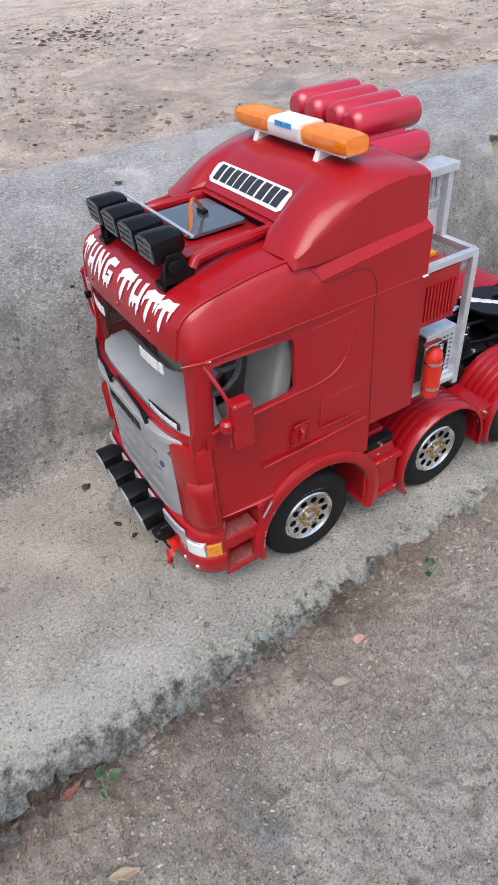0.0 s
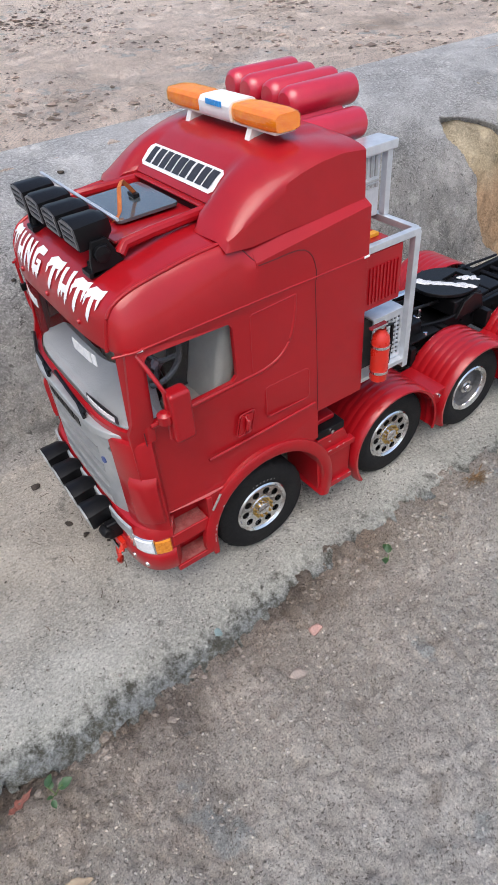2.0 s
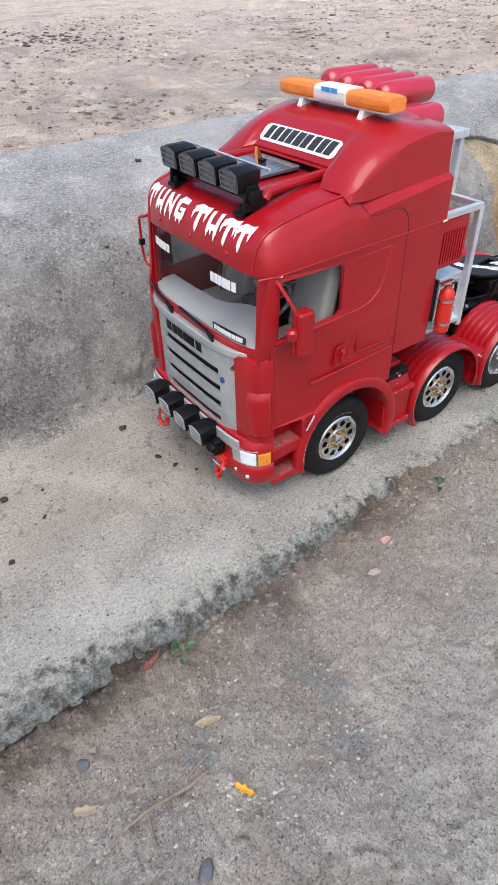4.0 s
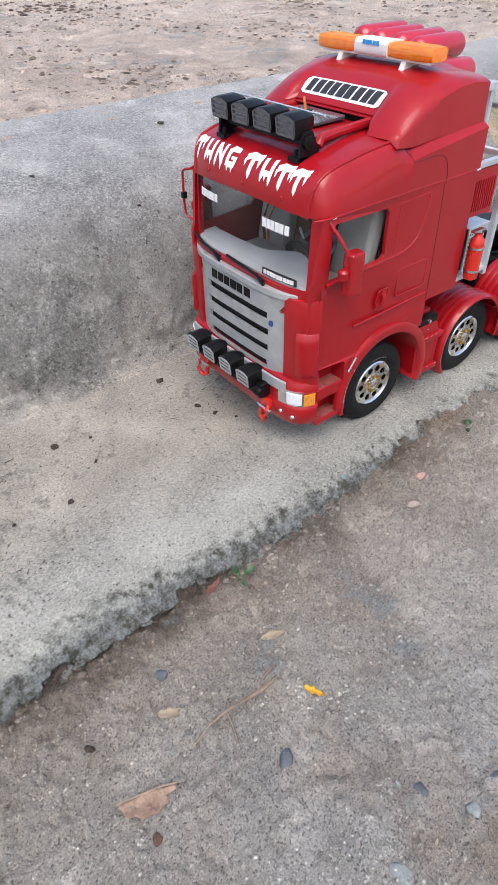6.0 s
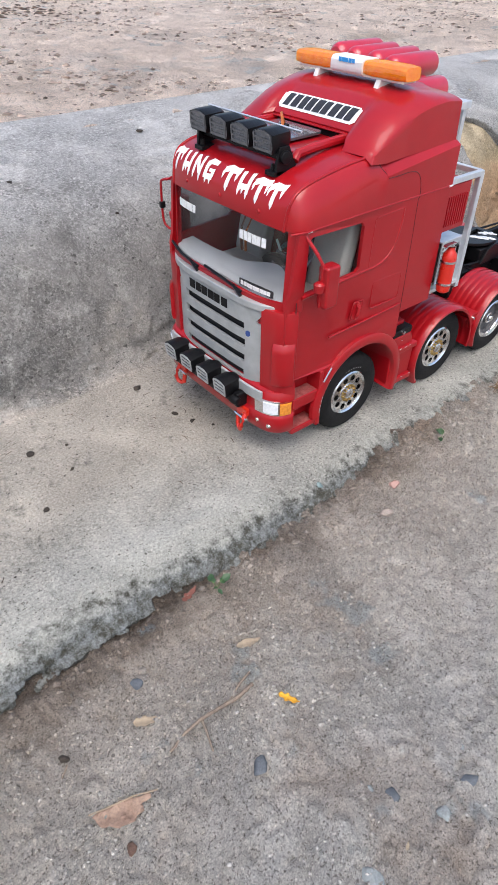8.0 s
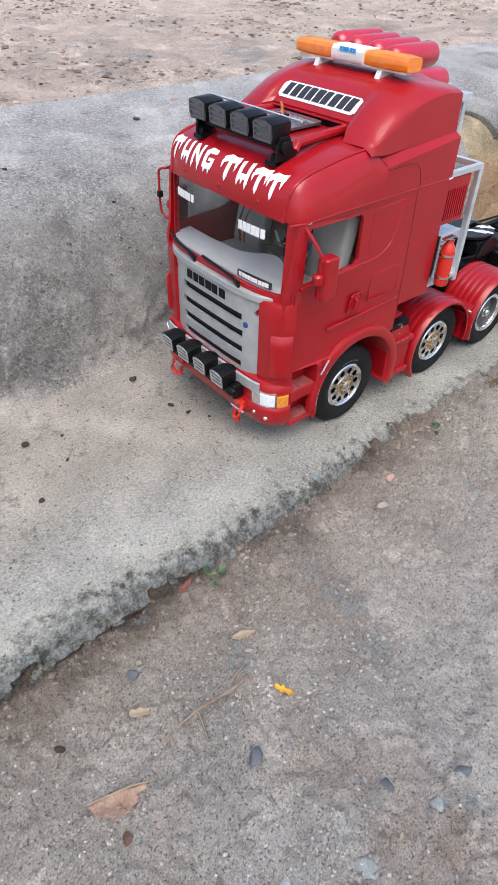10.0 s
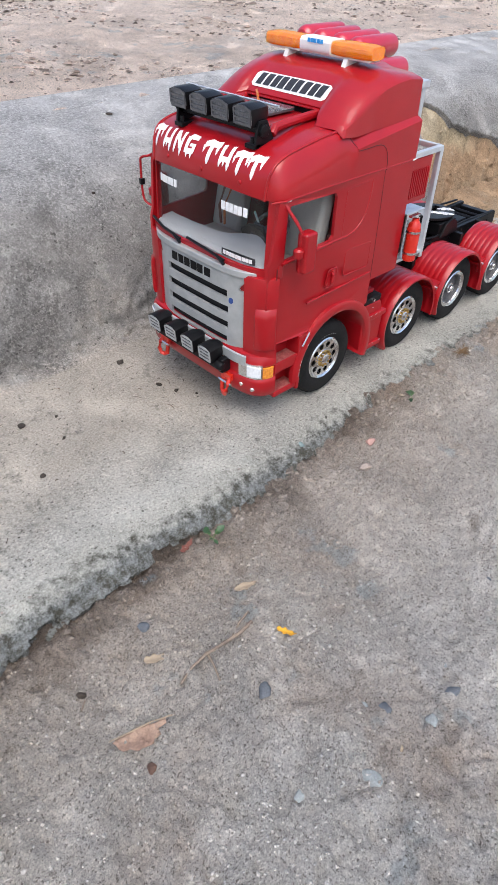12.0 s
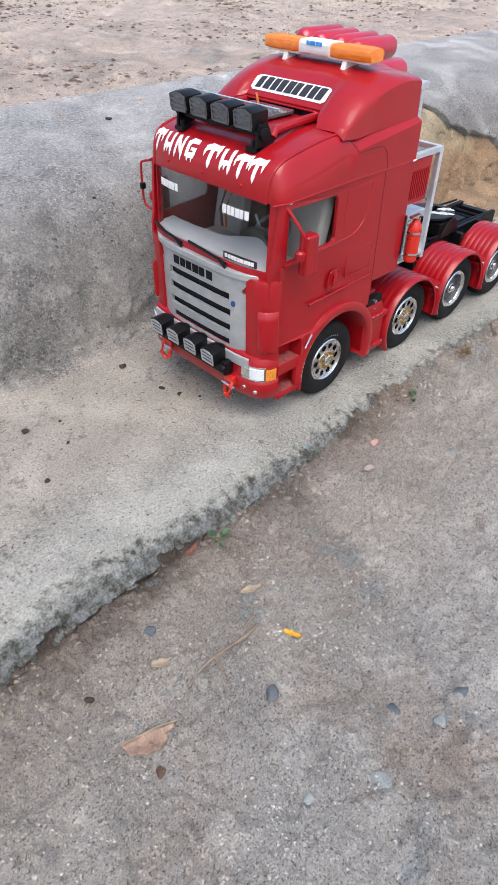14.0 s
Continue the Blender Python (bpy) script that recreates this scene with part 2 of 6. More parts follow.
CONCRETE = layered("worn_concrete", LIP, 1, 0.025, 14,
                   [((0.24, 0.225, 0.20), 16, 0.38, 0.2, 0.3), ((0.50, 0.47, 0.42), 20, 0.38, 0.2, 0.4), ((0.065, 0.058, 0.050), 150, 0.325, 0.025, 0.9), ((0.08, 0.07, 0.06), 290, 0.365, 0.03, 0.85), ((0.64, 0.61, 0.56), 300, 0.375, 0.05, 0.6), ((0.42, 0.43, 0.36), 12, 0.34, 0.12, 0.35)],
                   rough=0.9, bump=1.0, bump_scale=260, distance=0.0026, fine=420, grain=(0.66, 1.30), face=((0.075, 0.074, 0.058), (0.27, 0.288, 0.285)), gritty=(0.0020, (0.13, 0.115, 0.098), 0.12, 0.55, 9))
# stains, and the steep foot's shade put into the colour, paler towards the top
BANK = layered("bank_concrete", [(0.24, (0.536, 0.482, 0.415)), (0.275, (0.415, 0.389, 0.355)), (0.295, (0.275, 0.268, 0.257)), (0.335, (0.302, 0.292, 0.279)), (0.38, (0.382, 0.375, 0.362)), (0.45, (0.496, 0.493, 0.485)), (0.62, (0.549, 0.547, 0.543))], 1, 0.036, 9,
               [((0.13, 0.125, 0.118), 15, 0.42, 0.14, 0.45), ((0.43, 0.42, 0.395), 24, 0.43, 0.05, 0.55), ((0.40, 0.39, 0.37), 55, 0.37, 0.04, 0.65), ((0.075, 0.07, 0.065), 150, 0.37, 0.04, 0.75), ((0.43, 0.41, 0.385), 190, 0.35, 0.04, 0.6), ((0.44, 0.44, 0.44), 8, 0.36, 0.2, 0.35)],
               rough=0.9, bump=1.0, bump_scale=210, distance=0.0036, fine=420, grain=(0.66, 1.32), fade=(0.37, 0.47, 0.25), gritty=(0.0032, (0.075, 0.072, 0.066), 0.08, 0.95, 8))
PEBBLE = mat("gravel_grain", (0.33, 0.285, 0.25), (0.25, 0.225, 0.21), 0.95, scale=14, fine=900, bump=0.1, bump_scale=900, vary=0.4)
FIELD_STONE = mat("field_stone", (0.34, 0.26, 0.21), (0.16, 0.12, 0.10), 0.95, scale=9, fine=300, bump=0.3, bump_scale=300, vary=0.65)
LITTER = mat("dry_litter", (0.13, 0.085, 0.06), (0.07, 0.05, 0.038), 0.9, scale=40, vary=0.5)
SAND = layered("yellow_sand", [(-0.02, (0.40, 0.30, 0.20)), (0.02, (0.40, 0.27, 0.165)), (0.07, (0.42, 0.28, 0.17)), (0.11, (0.46, 0.37, 0.24)), (0.18, (0.50, 0.43, 0.31))], 2, 0.03, 14,
               [((0.44, 0.25, 0.14), 10, 0.42, 0.2, 0.6), ((0.20, 0.155, 0.10), 30, 0.40, 0.12, 0.6), ((0.55, 0.48, 0.37), 45, 0.38, 0.12, 0.5), ((0.11, 0.09, 0.06), 110, 0.34, 0.06, 0.6)],
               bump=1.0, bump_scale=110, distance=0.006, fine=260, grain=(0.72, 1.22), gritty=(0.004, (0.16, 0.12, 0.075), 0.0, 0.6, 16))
CRUMB = mat("dark_crumb", (0.055, 0.042, 0.032), (0.03, 0.024, 0.02), 0.95, scale=90, bump=0.4, bump_scale=500)
STONE = mat("grey_stone", (0.125, 0.138, 0.155), (0.06, 0.07, 0.085), 0.8, scale=60, bump=0.3, bump_scale=500)
BLUESTONE = mat("blue_green_stone", (0.27, 0.30, 0.30), (0.20, 0.215, 0.22), 0.75, scale=50, bump=0.3, bump_scale=400)
PINKSTONE = mat("pink_stone", (0.45, 0.27, 0.23), (0.36, 0.22, 0.19), 0.85, scale=60, bump=0.3, bump_scale=400)
LEAF_BROWN = mat("dead_leaf", (0.36, 0.25, 0.185), (0.24, 0.155, 0.115), 0.8, scale=60, bump=0.2, bump_scale=400)
LEAF_TAN = mat("tan_leaf", (0.33, 0.265, 0.185), (0.22, 0.17, 0.12), 0.8, scale=60)
LEAF_RED = mat("red_dead_leaf", (0.20, 0.065, 0.045), (0.12, 0.045, 0.032), 0.7, scale=60)
LEAF_YELLOW = mat("yellow_petal", (0.66, 0.36, 0.02), (0.42, 0.20, 0.01), 0.6, scale=90)
LEAF_GREEN = mat("green_leaf", (0.045, 0.11, 0.035), (0.03, 0.075, 0.03), 0.5, scale=70, vary=0.35)
LEAF_YOUNG = mat("young_leaf", (0.12, 0.19, 0.05), (0.09, 0.15, 0.04), 0.5, scale=70, vary=0.3)
TWIG = mat("dry_twig", (0.27, 0.21, 0.16), (0.18, 0.14, 0.11), 0.9, scale=90, bump=0.3, bump_scale=500)
PETAL = mat("pink_petal", (0.65, 0.25, 0.28), (0.45, 0.3, 0.25), 0.6, scale=120)

# ---------------------------------------------------------------- mesh helpers
from mathutils.geometry import tessellate_polygon


def mesh_of(name, bm, material, smooth=True, angle=35):
    bmesh.ops.recalc_face_normals(bm, faces=bm.faces[:])
    me = bpy.data.meshes.new(name)
    bm.to_mesh(me)
    bm.free()
    me.materials.append(material)
    if smooth:
        me.polygons.foreach_set("use_smooth", [True] * len(me.polygons))
        me.set_sharp_from_angle(angle=radians(angle))
    return me



def base_of(ob):
    m = Matrix.Translation(ob.location)
    return base_of(ob.parent) @ ob.matrix_parent_inverse @ m if ob.parent else m


def part(name, bm, material, parent, label="", bevel=0.0, solid=0.0, at=None):
    """One mesh under a thing or under a part; the mesh is in world places unless at is given."""
    me = bm if isinstance(bm, bpy.types.Mesh) else mesh_of(name, bm, material)
    ob = new(name, me)
    ob.parent = parent
    if at is None:
        ob.matrix_parent_inverse = base_of(parent).inverted()
    else:
        ob.matrix_parent_inverse = base_of(parent).inverted()
        ob.location = at
    if solid:
        s = ob.modifiers.new("thickness", "SOLIDIFY")
        s.thickness, s.offset = solid, -1
        ob.modifiers.new("crisp", "EDGE_SPLIT").split_angle = radians(38)
    if bevel:
        b = ob.modifiers.new("edges", "BEVEL")
        b.width, b.segments, b.limit_method, b.angle_limit, b.harden_normals = bevel, 2, "ANGLE", radians(40), True
    if label:
        ob["label"] = label
    return ob


def thing(name, bm, material, label, category, loc=(0, 0, 0), group="", kind="", solid=0.0, smooth=True):
    me = bm if isinstance(bm, bpy.types.Mesh) else mesh_of(name, bm, material, smooth)
    ob = new(name, me)
    ob.location = loc
    if solid:
        s = ob.modifiers.new("thickness", "SOLIDIFY")
        s.thickness = solid
    return tagged(ob, label, category, group, kind)


def box(x0, x1, y0, y1, z0, z1, bm=None):
    bm = bm or bmesh.new()
    m = Matrix.Translation(((x0 + x1) / 2, (y0 + y1) / 2, (z0 + z1) / 2)) @ Matrix.Diagonal((x1 - x0, y1 - y0, z1 - z0, 1))
    bmesh.ops.create_cube(bm, size=1, matrix=m)
    return bm


def grid(rows, close_u=False, close_v=False, bm=None):
    """A skin over rows of points."""
    bm = bm or bmesh.new()
    vs = [[bm.verts.new(p) for p in r] for r in rows]
    nu, nv = len(vs), len(vs[0])
    for i in range(nu if close_u else nu - 1):
        for j in range(nv if close_v else nv - 1):
            a, b = vs[i][j], vs[(i + 1) % nu][j]
            c, d = vs[(i + 1) % nu][(j + 1) % nv], vs[i][(j + 1) % nv]
            bm.faces.new((a, b, c, d))
    return bm


def lathe(profile, c, axis="y", seg=40, bm=None):
    """Turns a profile of (radius, along) about an axis through c."""
    rows = []
    for r, a in profile:
        row = []
        for k in range(seg):
            t = 2 * math.pi * k / seg
            u, v = r * math.cos(t), r * math.sin(t)
            p = {"y": (u, a, v), "x": (a, u, v), "z": (u, v, a)}[axis]
            row.append(Vector(p) + Vector(c))
        rows.append(row)
    bm = grid(rows, close_v=True, bm=bm)
    return bm


def plate(outer, holes, put, bm=None):
    """A flat piece with holes; put(u, v, w) lays it into the world, w is 0 on one face and 1 on the other."""
    bm = bm or bmesh.new()
    loops = [outer] + list(holes)
    tris = tessellate_polygon([[Vector((u, v, 0)) for u, v in lp] for lp in loops])
    flat = [p for lp in loops for p in lp]
    lo = [bm.verts.new(put(u, v, 0)) for u, v in flat]
    hi = [bm.verts.new(put(u, v, 1)) for u, v in flat]
    for t in tris:
        for side in (lo, hi):
            try:
                bm.faces.new([side[i] for i in t])
            except ValueError:
                pass
    k = 0
    for lp in loops:
        n = len(lp)
        for i in range(n):
            a, b = k + i, k + (i + 1) % n
            bm.faces.new((lo[a], lo[b], hi[b], hi[a]))
        k += n
    return bm


def tube(pts, r, seg=8, bm=None, taper=1.0):
    """A round rod along points."""
    pts = [Vector(p) for p in pts]
    rows = []
    for i, p in enumerate(pts):
        d = (pts[min(i + 1, len(pts) - 1)] - pts[max(i - 1, 0)]).normalized()
        side = d.cross(Vector((0.31, 0.2, 1)) if abs(d.z) < 0.9 else Vector((1, 0.1, 0))).normalized()
        up = side.cross(d)
        k = r * (1 + (taper - 1) * i / max(len(pts) - 1, 1))
        rows.append([p + k * (side * math.cos(2 * math.pi * j / seg) + up * math.sin(2 * math.pi * j / seg)) for j in range(seg)])
    bm = bm or bmesh.new()
    first = len(bm.verts)
    grid(rows, close_v=True, bm=bm)
    bm.verts.ensure_lookup_table()
    bm.faces.new([bm.verts[first + j] for j in range(seg)])
    bm.faces.new([bm.verts[first + (len(pts) - 1) * seg + j] for j in range(seg)])
    return bm


def arc(cx, cz, r, a0, a1, n):
    return [(cx + r * math.cos(radians(a0 + (a1 - a0) * k / n)), cz + r * math.sin(radians(a0 + (a1 - a0) * k / n))) for k in range(n + 1)]


def rounded(x0, x1, z0, z1, r, n=4):
    return (arc(x1 - r, z1 - r, r, 0, 90, n) + arc(x0 + r, z1 - r, r, 90, 180, n)
            + arc(x0 + r, z0 + r, r, 180, 270, n) + arc(x1 - r, z0 + r, r, 270, 360, n))


def eased(pts, n=5):
    """A soft line through points."""
    q = [Vector(p) for p in pts]
    out = []
    for i in range(len(q) - 1):
        a, b_, c, d = q[max(i - 1, 0)], q[i], q[i + 1], q[min(i + 2, len(q) - 1)]
        for k in range(n):
            f = k / n
            out.append(0.5 * (2 * b_ + (c - a) * f + (2 * a - 5 * b_ + 4 * c - d) * f * f + (3 * b_ - a - 3 * c + d) * f ** 3))
    return out + [q[-1]]


def rough_noise(x, y, z=0.0, octaves=4):
    return noise.fractal(Vector((x, y, z)), 1.0, 2.1, octaves)

# ---------------------------------------------------------------- the ground
FLOOR = -0.007


def kerb_y(x):
    """Where the gutter's worn lip lies."""
    inward = 0.036 * min(max((-0.40 - x) / 0.16, 0), 1)
    return -0.0425 + inward + 0.008 * rough_noise(x * 6, 3.3, 0.5, 3) + 0.0025 * rough_noise(x * 30, 1.3, 0.9, 3)


def dirt_height(x, y):
    """The dirt road beside the gutter and the bare field above its bank."""
    if y < 0.2:
        z = -0.029 - 0.008 * min(max((-0.1 - y) / 0.3, 0), 1)
        z += 0.006 * math.exp(-((y + 0.060) / 0.040) ** 2) 
        z += 0.010 * min(max((x + 0.06) / 0.22, 0), 1) * math.exp(-((y + 0.055) / 0.08) ** 2)
        z += 0.004 * rough_noise(x * 7, y * 7, 1.0, 3) + 0.0048 * rough_noise(x * 34, y * 34, 4.0, 4) + 0.0056 * rough_noise(x * 110, y * 110, 6.0, 3)
        z -= 0.012 * math.exp(-((x + 0.50) / 0.06) ** 2 - ((y + 0.045) / 0.03) ** 2)
        d = kerb_y(x) - 0.026 - y
        z -= 0.010 * math.exp(-(d / 0.010) ** 2) * min(max((0.16 - x) / 0.25, 0.15), 1)
        return z
    z = 0.222 + 0.03 * min(max((y - 0.62) / 0.6, 0), 1)
    return z + 0.006 * rough_noise(x * 5, y * 5, 2.0, 3) + 0.005 * rough_noise(x * 24, y * 24, 7.0, 4)


def steps(a, b, d):
    n = max(int(round((b - a) / d)), 1)
    return [a + (b - a) * k / n for k in range(n)]


def ground_mesh():
    xs = [-80, -20, -5, -2] + steps(-1.0, -0.62, 0.02) + steps(-0.62, 0.75, 0.0024) + steps(0.75, 3.4, 0.02) + [3.4, 5, 9, 25, 90]
    ys = [-80, -20, -5, -1.6] + steps(-1.0, -0.62, 0.02) + steps(-0.62, -0.02, 0.0024) + [0.0, 0.2, 0.56] + steps(0.58, 2.6, 0.012) + [2.6, 3.2, 4, 6, 10, 25, 90]
    rows = []
    for x in xs:
        row = []
        for y in ys:
            if 0.0 <= y < 0.58:
                z = -0.06 if y < 0.3 else 0.15
            elif abs(x) > 4 or abs(y) > 4:
                z = -0.04 if y < 0 else 0.26
            else:
                z = dirt_height(x, y)
            row.append((x, y, z))
        rows.append(row)
    return grid(rows)


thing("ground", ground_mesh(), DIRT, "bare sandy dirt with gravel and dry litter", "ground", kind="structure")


def gutter_mesh():
    xs = [-6, -2.5] + steps(-1.2, -0.62, 0.02) + steps(-0.62, 0.95, 0.003) + steps(0.95, 1.30, 0.006) + steps(1.30, 3.5, 0.016) + [3.5, 5, 8]
    prof = [(-0.022, -0.075), (-0.022, -0.046), (-0.0215, -0.038), (-0.0205, -0.031), (-0.0190, -0.0250), (-0.0168, -0.0198), (-0.0128, -0.0155), (-0.0065, -0.0118), (0.002, -0.0091), (0.013, FLOOR)]
    rows = []
    for x in xs:
        e = kerb_y(x)
        row = []
        for k, (dy, z) in enumerate(prof):
            rag = (0.0050 * rough_noise(x * 14, k * 0.35, 2.2, 3) + 0.0016 * rough_noise(x * 85, k * 0.8, 5.2, 4)) * (1, 1, 1, 1, 1, 1, 0.9, 0.6, 0.3, 0.1)[k]
            # flat broken facets, each set back by its own amount
            near = noise.voronoi(Vector((x * 34 + 0.35 * rough_noise(x * 60, k * 0.5, 1.0, 2), k * 0.60, 1.7)))
            fine = noise.voronoi(Vector((x * 70, k * 1.3, 5.0)))
            rag += (0.0075 * (noise.cell(near[1][0] * 23.7) - 0.5) + 0.0030 * (noise.cell(fine[1][0] * 31.3) - 0.5)) * (0, 0.3, 0.8, 1, 1, 1, 0.9, 0.6, 0.3, 0.1)[k]
            rag *= 1 - 0.5 * min(max((x + 0.10) / 0.22, 0), 1)
            row.append((x, e + dy + rag, z + 0.5 * rag * (k > 3)))
        for y in [e + 0.013 + (0.255 - e - 0.013) * (k / 60) for k in range(1, 61)]:
            row.append((x, y, (0.0016 * rough_noise(x * 20, y * 20, 3.0, 4) + 0.003 * rough_noise(x * 4, y * 4, 8.0, 2)) * min((0.262 - y) / 0.08, 1) + FLOOR))
        for s in range(1, 121):
            t = s / 120
            y, z = bank(t)
            n = 0.006 * rough_noise(x * 7, t * 3.0, 5.0, 4) * (1 - t) * min(s / 16, 1) + (0.0055 * rough_noise(x * 30, t * 11, 6.0, 5) + 0.0035 * rough_noise(x * 95, t * 34, 2.0, 4)) * max(1 - 1.5 * t, 0.08) * min(s / 12, 1)
            n += 0.007 * max(noise.noise(Vector((x * 26, t * 11, 3.0))) - 0.28, 0) * 2 * max(1 - 2.2 * t, 0) * min(s / 8, 1)
            gone = washed(x, y)
            row.append((x, y - n + 0.048 * gone, z + 0.5 * n - 0.022 * gone))
        row.append((x, 0.70 + 0.02 * rough_noise(x * 5, 0.4), 0.19))
        rows.append(row)
    bm = grid(rows)
    for f in bm.faces:
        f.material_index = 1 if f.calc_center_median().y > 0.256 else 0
    return bm


def washed(x, y):
    """1 where the bank's slab has broken away, 0 where it stands."""
    edge = float(np.interp(x, (0.75, 0.80, 0.844, 0.873, 0.894, 0.971, 1.06, 1.20, 1.40), (0.425, 0.408, 0.388, 0.371, 0.343, 0.327, 0.311, 0.285, 0.262)))
    edge += 0.010 * rough_noise(x * 22, 2.0, 4.0, 4)
    left = 0.775 + 0.02 * rough_noise(y * 20, 2.0, 4.0, 3)
    return min(max((edge - y) / 0.010, 0), 1) * min(max((x - left) / 0.008, 0), 1) * min(max((1.38 - x) / 0.03, 0), 1)


def bank(t):
    """The bank's profile from the gutter's floor up to its flat top."""
    pts = [(0.255, FLOOR), (0.280, 0.004), (0.296, 0.045), (0.318, 0.090), (0.350, 0.140), (0.400, 0.178), (0.480, 0.205), (0.560, 0.220), (0.640, 0.233)]
    u = t * (len(pts) - 1)
    i = min(int(u), len(pts) - 2)
    f = u - i
    p = [pts[max(min(i + k, len(pts) - 1), 0)] for k in (-1, 0, 1, 2)]
    return tuple(0.5 * (2 * p[1][c] + (p[2][c] - p[0][c]) * f + (2 * p[0][c] - 5 * p[1][c] + 4 * p[2][c] - p[3][c]) * f * f
                        + (3 * p[1][c] - p[0][c] - 3 * p[2][c] + p[3][c]) * f ** 3) for c in (0, 1))


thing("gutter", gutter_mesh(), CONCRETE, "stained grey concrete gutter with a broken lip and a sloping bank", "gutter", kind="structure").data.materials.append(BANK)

# ---------------------------------------------------------------- the truck
YC = 0.096
PI = math.pi
truck = new("toy_truck")
truck.location = (0.28, YC, 0)
tagged(truck, "red model tractor truck with four axles standing in a concrete gutter", "toy truck")


def mirror_bm(make, *a):
    """The same piece on the far side."""
    bm = make(*a)
    for v in bm.verts:
        v.co.y = 2 * YC - v.co.y
    return bm


SIDE = -0.008
HW = YC - SIDE


def side_put(t=0.004):
    return lambda u, v, w: (u, SIDE + t * w + 0.010 * max((0.03 - u) / 0.045, 0) ** 2, v)


def side_panel():
    outer = ([(-0.004, 0.100), (-0.004, 0.190), (0.000, 0.2), (0.006, 0.256)] + [(0.03, 0.2575), (0.09, 0.258), (0.216, 0.258)] + [(0.216, 0.130)]
             + [(0.166, 0.130), (0.166, 0.100)] + arc(0.110, 0.046, 0.064, 50, 155, 14) + [(0.046, 0.100)])
    win = [(0.014, 0.196), (0.016, 0.244), (0.020, 0.250), (0.084, 0.249), (0.087, 0.245), (0.087, 0.204), (0.083, 0.200)]
    return plate(outer, [win], side_put())


def both(name, make, material, label="", bevel=0.0):
    part(name, make(), material, truck, label, bevel)
    part(name, mirror_bm(make), material, truck, label, bevel)


both("cab_side", side_panel, RED, bevel=0.0012)
def side_pane():
    return grid([[(x, SIDE + 0.0036 + 0.010 * max((0.03 - x) / 0.045, 0) ** 2, z) for z in (0.192, 0.2525)] for x in (0.011, 0.02, 0.03, 0.06, 0.09)])


part("side_window", side_pane(), PANE, truck, "clear side window")
part("side_window", mirror_bm(side_pane), TINT, truck, "dusky tinted side window")


def shoulder(x, zb, count=40):
    """The roof behind the doors: upright wall, sloping ledge, flat top."""
    zc = np.interp(x, (0.09, 0.112, 0.216), (0.281, 0.2855, 0.2970))
    inn = np.interp(x, (0.09, 0.112, 0.216), (0.014, 0.017, 0.0125))
    half = []
    for k in range(count // 2 + 1):
        if k <= 6:
            half.append((HW, zb + (zc - zb) * k / 6))
        elif k <= 10:
            f = (k - 6) / 4
            half.append((HW - inn * f, zc + (0.3035 - zc) * f ** 0.9))
        else:
            f = (k - 10) / (count // 2 - 10)
            half.append(((HW - inn) * (1 - f), 0.3035 + 0.0012 * f))
    row = [(x, YC - w, z) for w, z in half]
    return row + [(x, YC + w, z) for w, z in reversed(half[:-1])]


FOLD = ((0.0000, 0.0095, 0.2545), (0.0012, 0.0090, 0.2635), (0.0030, 0.0080, 0.2740), (0.0055, 0.0072, 0.2800), (0.0095, 0.0065, 0.2855), (0.0160, 0.0060, 0.2895), (0.0260, 0.0058, 0.2928), (0.0380, 0.0058, 0.2950), (0.0520, 0.0058, 0.2974), (0.0700, 0.0058, 0.3000), (0.0850, 0.0055, 0.3013), (0.1000, 0.0052, 0.3020))
CROWN = ((-0.0055, 0.2572), (-0.0054, 0.2645), (-0.0037, 0.2740), (-0.0006, 0.2805), (0.0045, 0.2868), (0.0120, 0.2920), (0.0220, 0.2962), (0.0360, 0.2996), (0.0520, 0.3020), (0.0700, 0.3040), (0.0850, 0.3047), (0.1000, 0.3050))
SILL = ((0.0010, 0.0080), (0.0018, 0.0052), (0.0030, 0.0022), (0.0050, -0.0010), (0.0080, -0.0038), (0.0125, -0.0060), (0.0210, -0.0074), (0.0350, -0.0080), (0.0520, -0.0080), (0.0700, -0.0080), (0.0850, -0.0080), (0.1000, -0.0080))


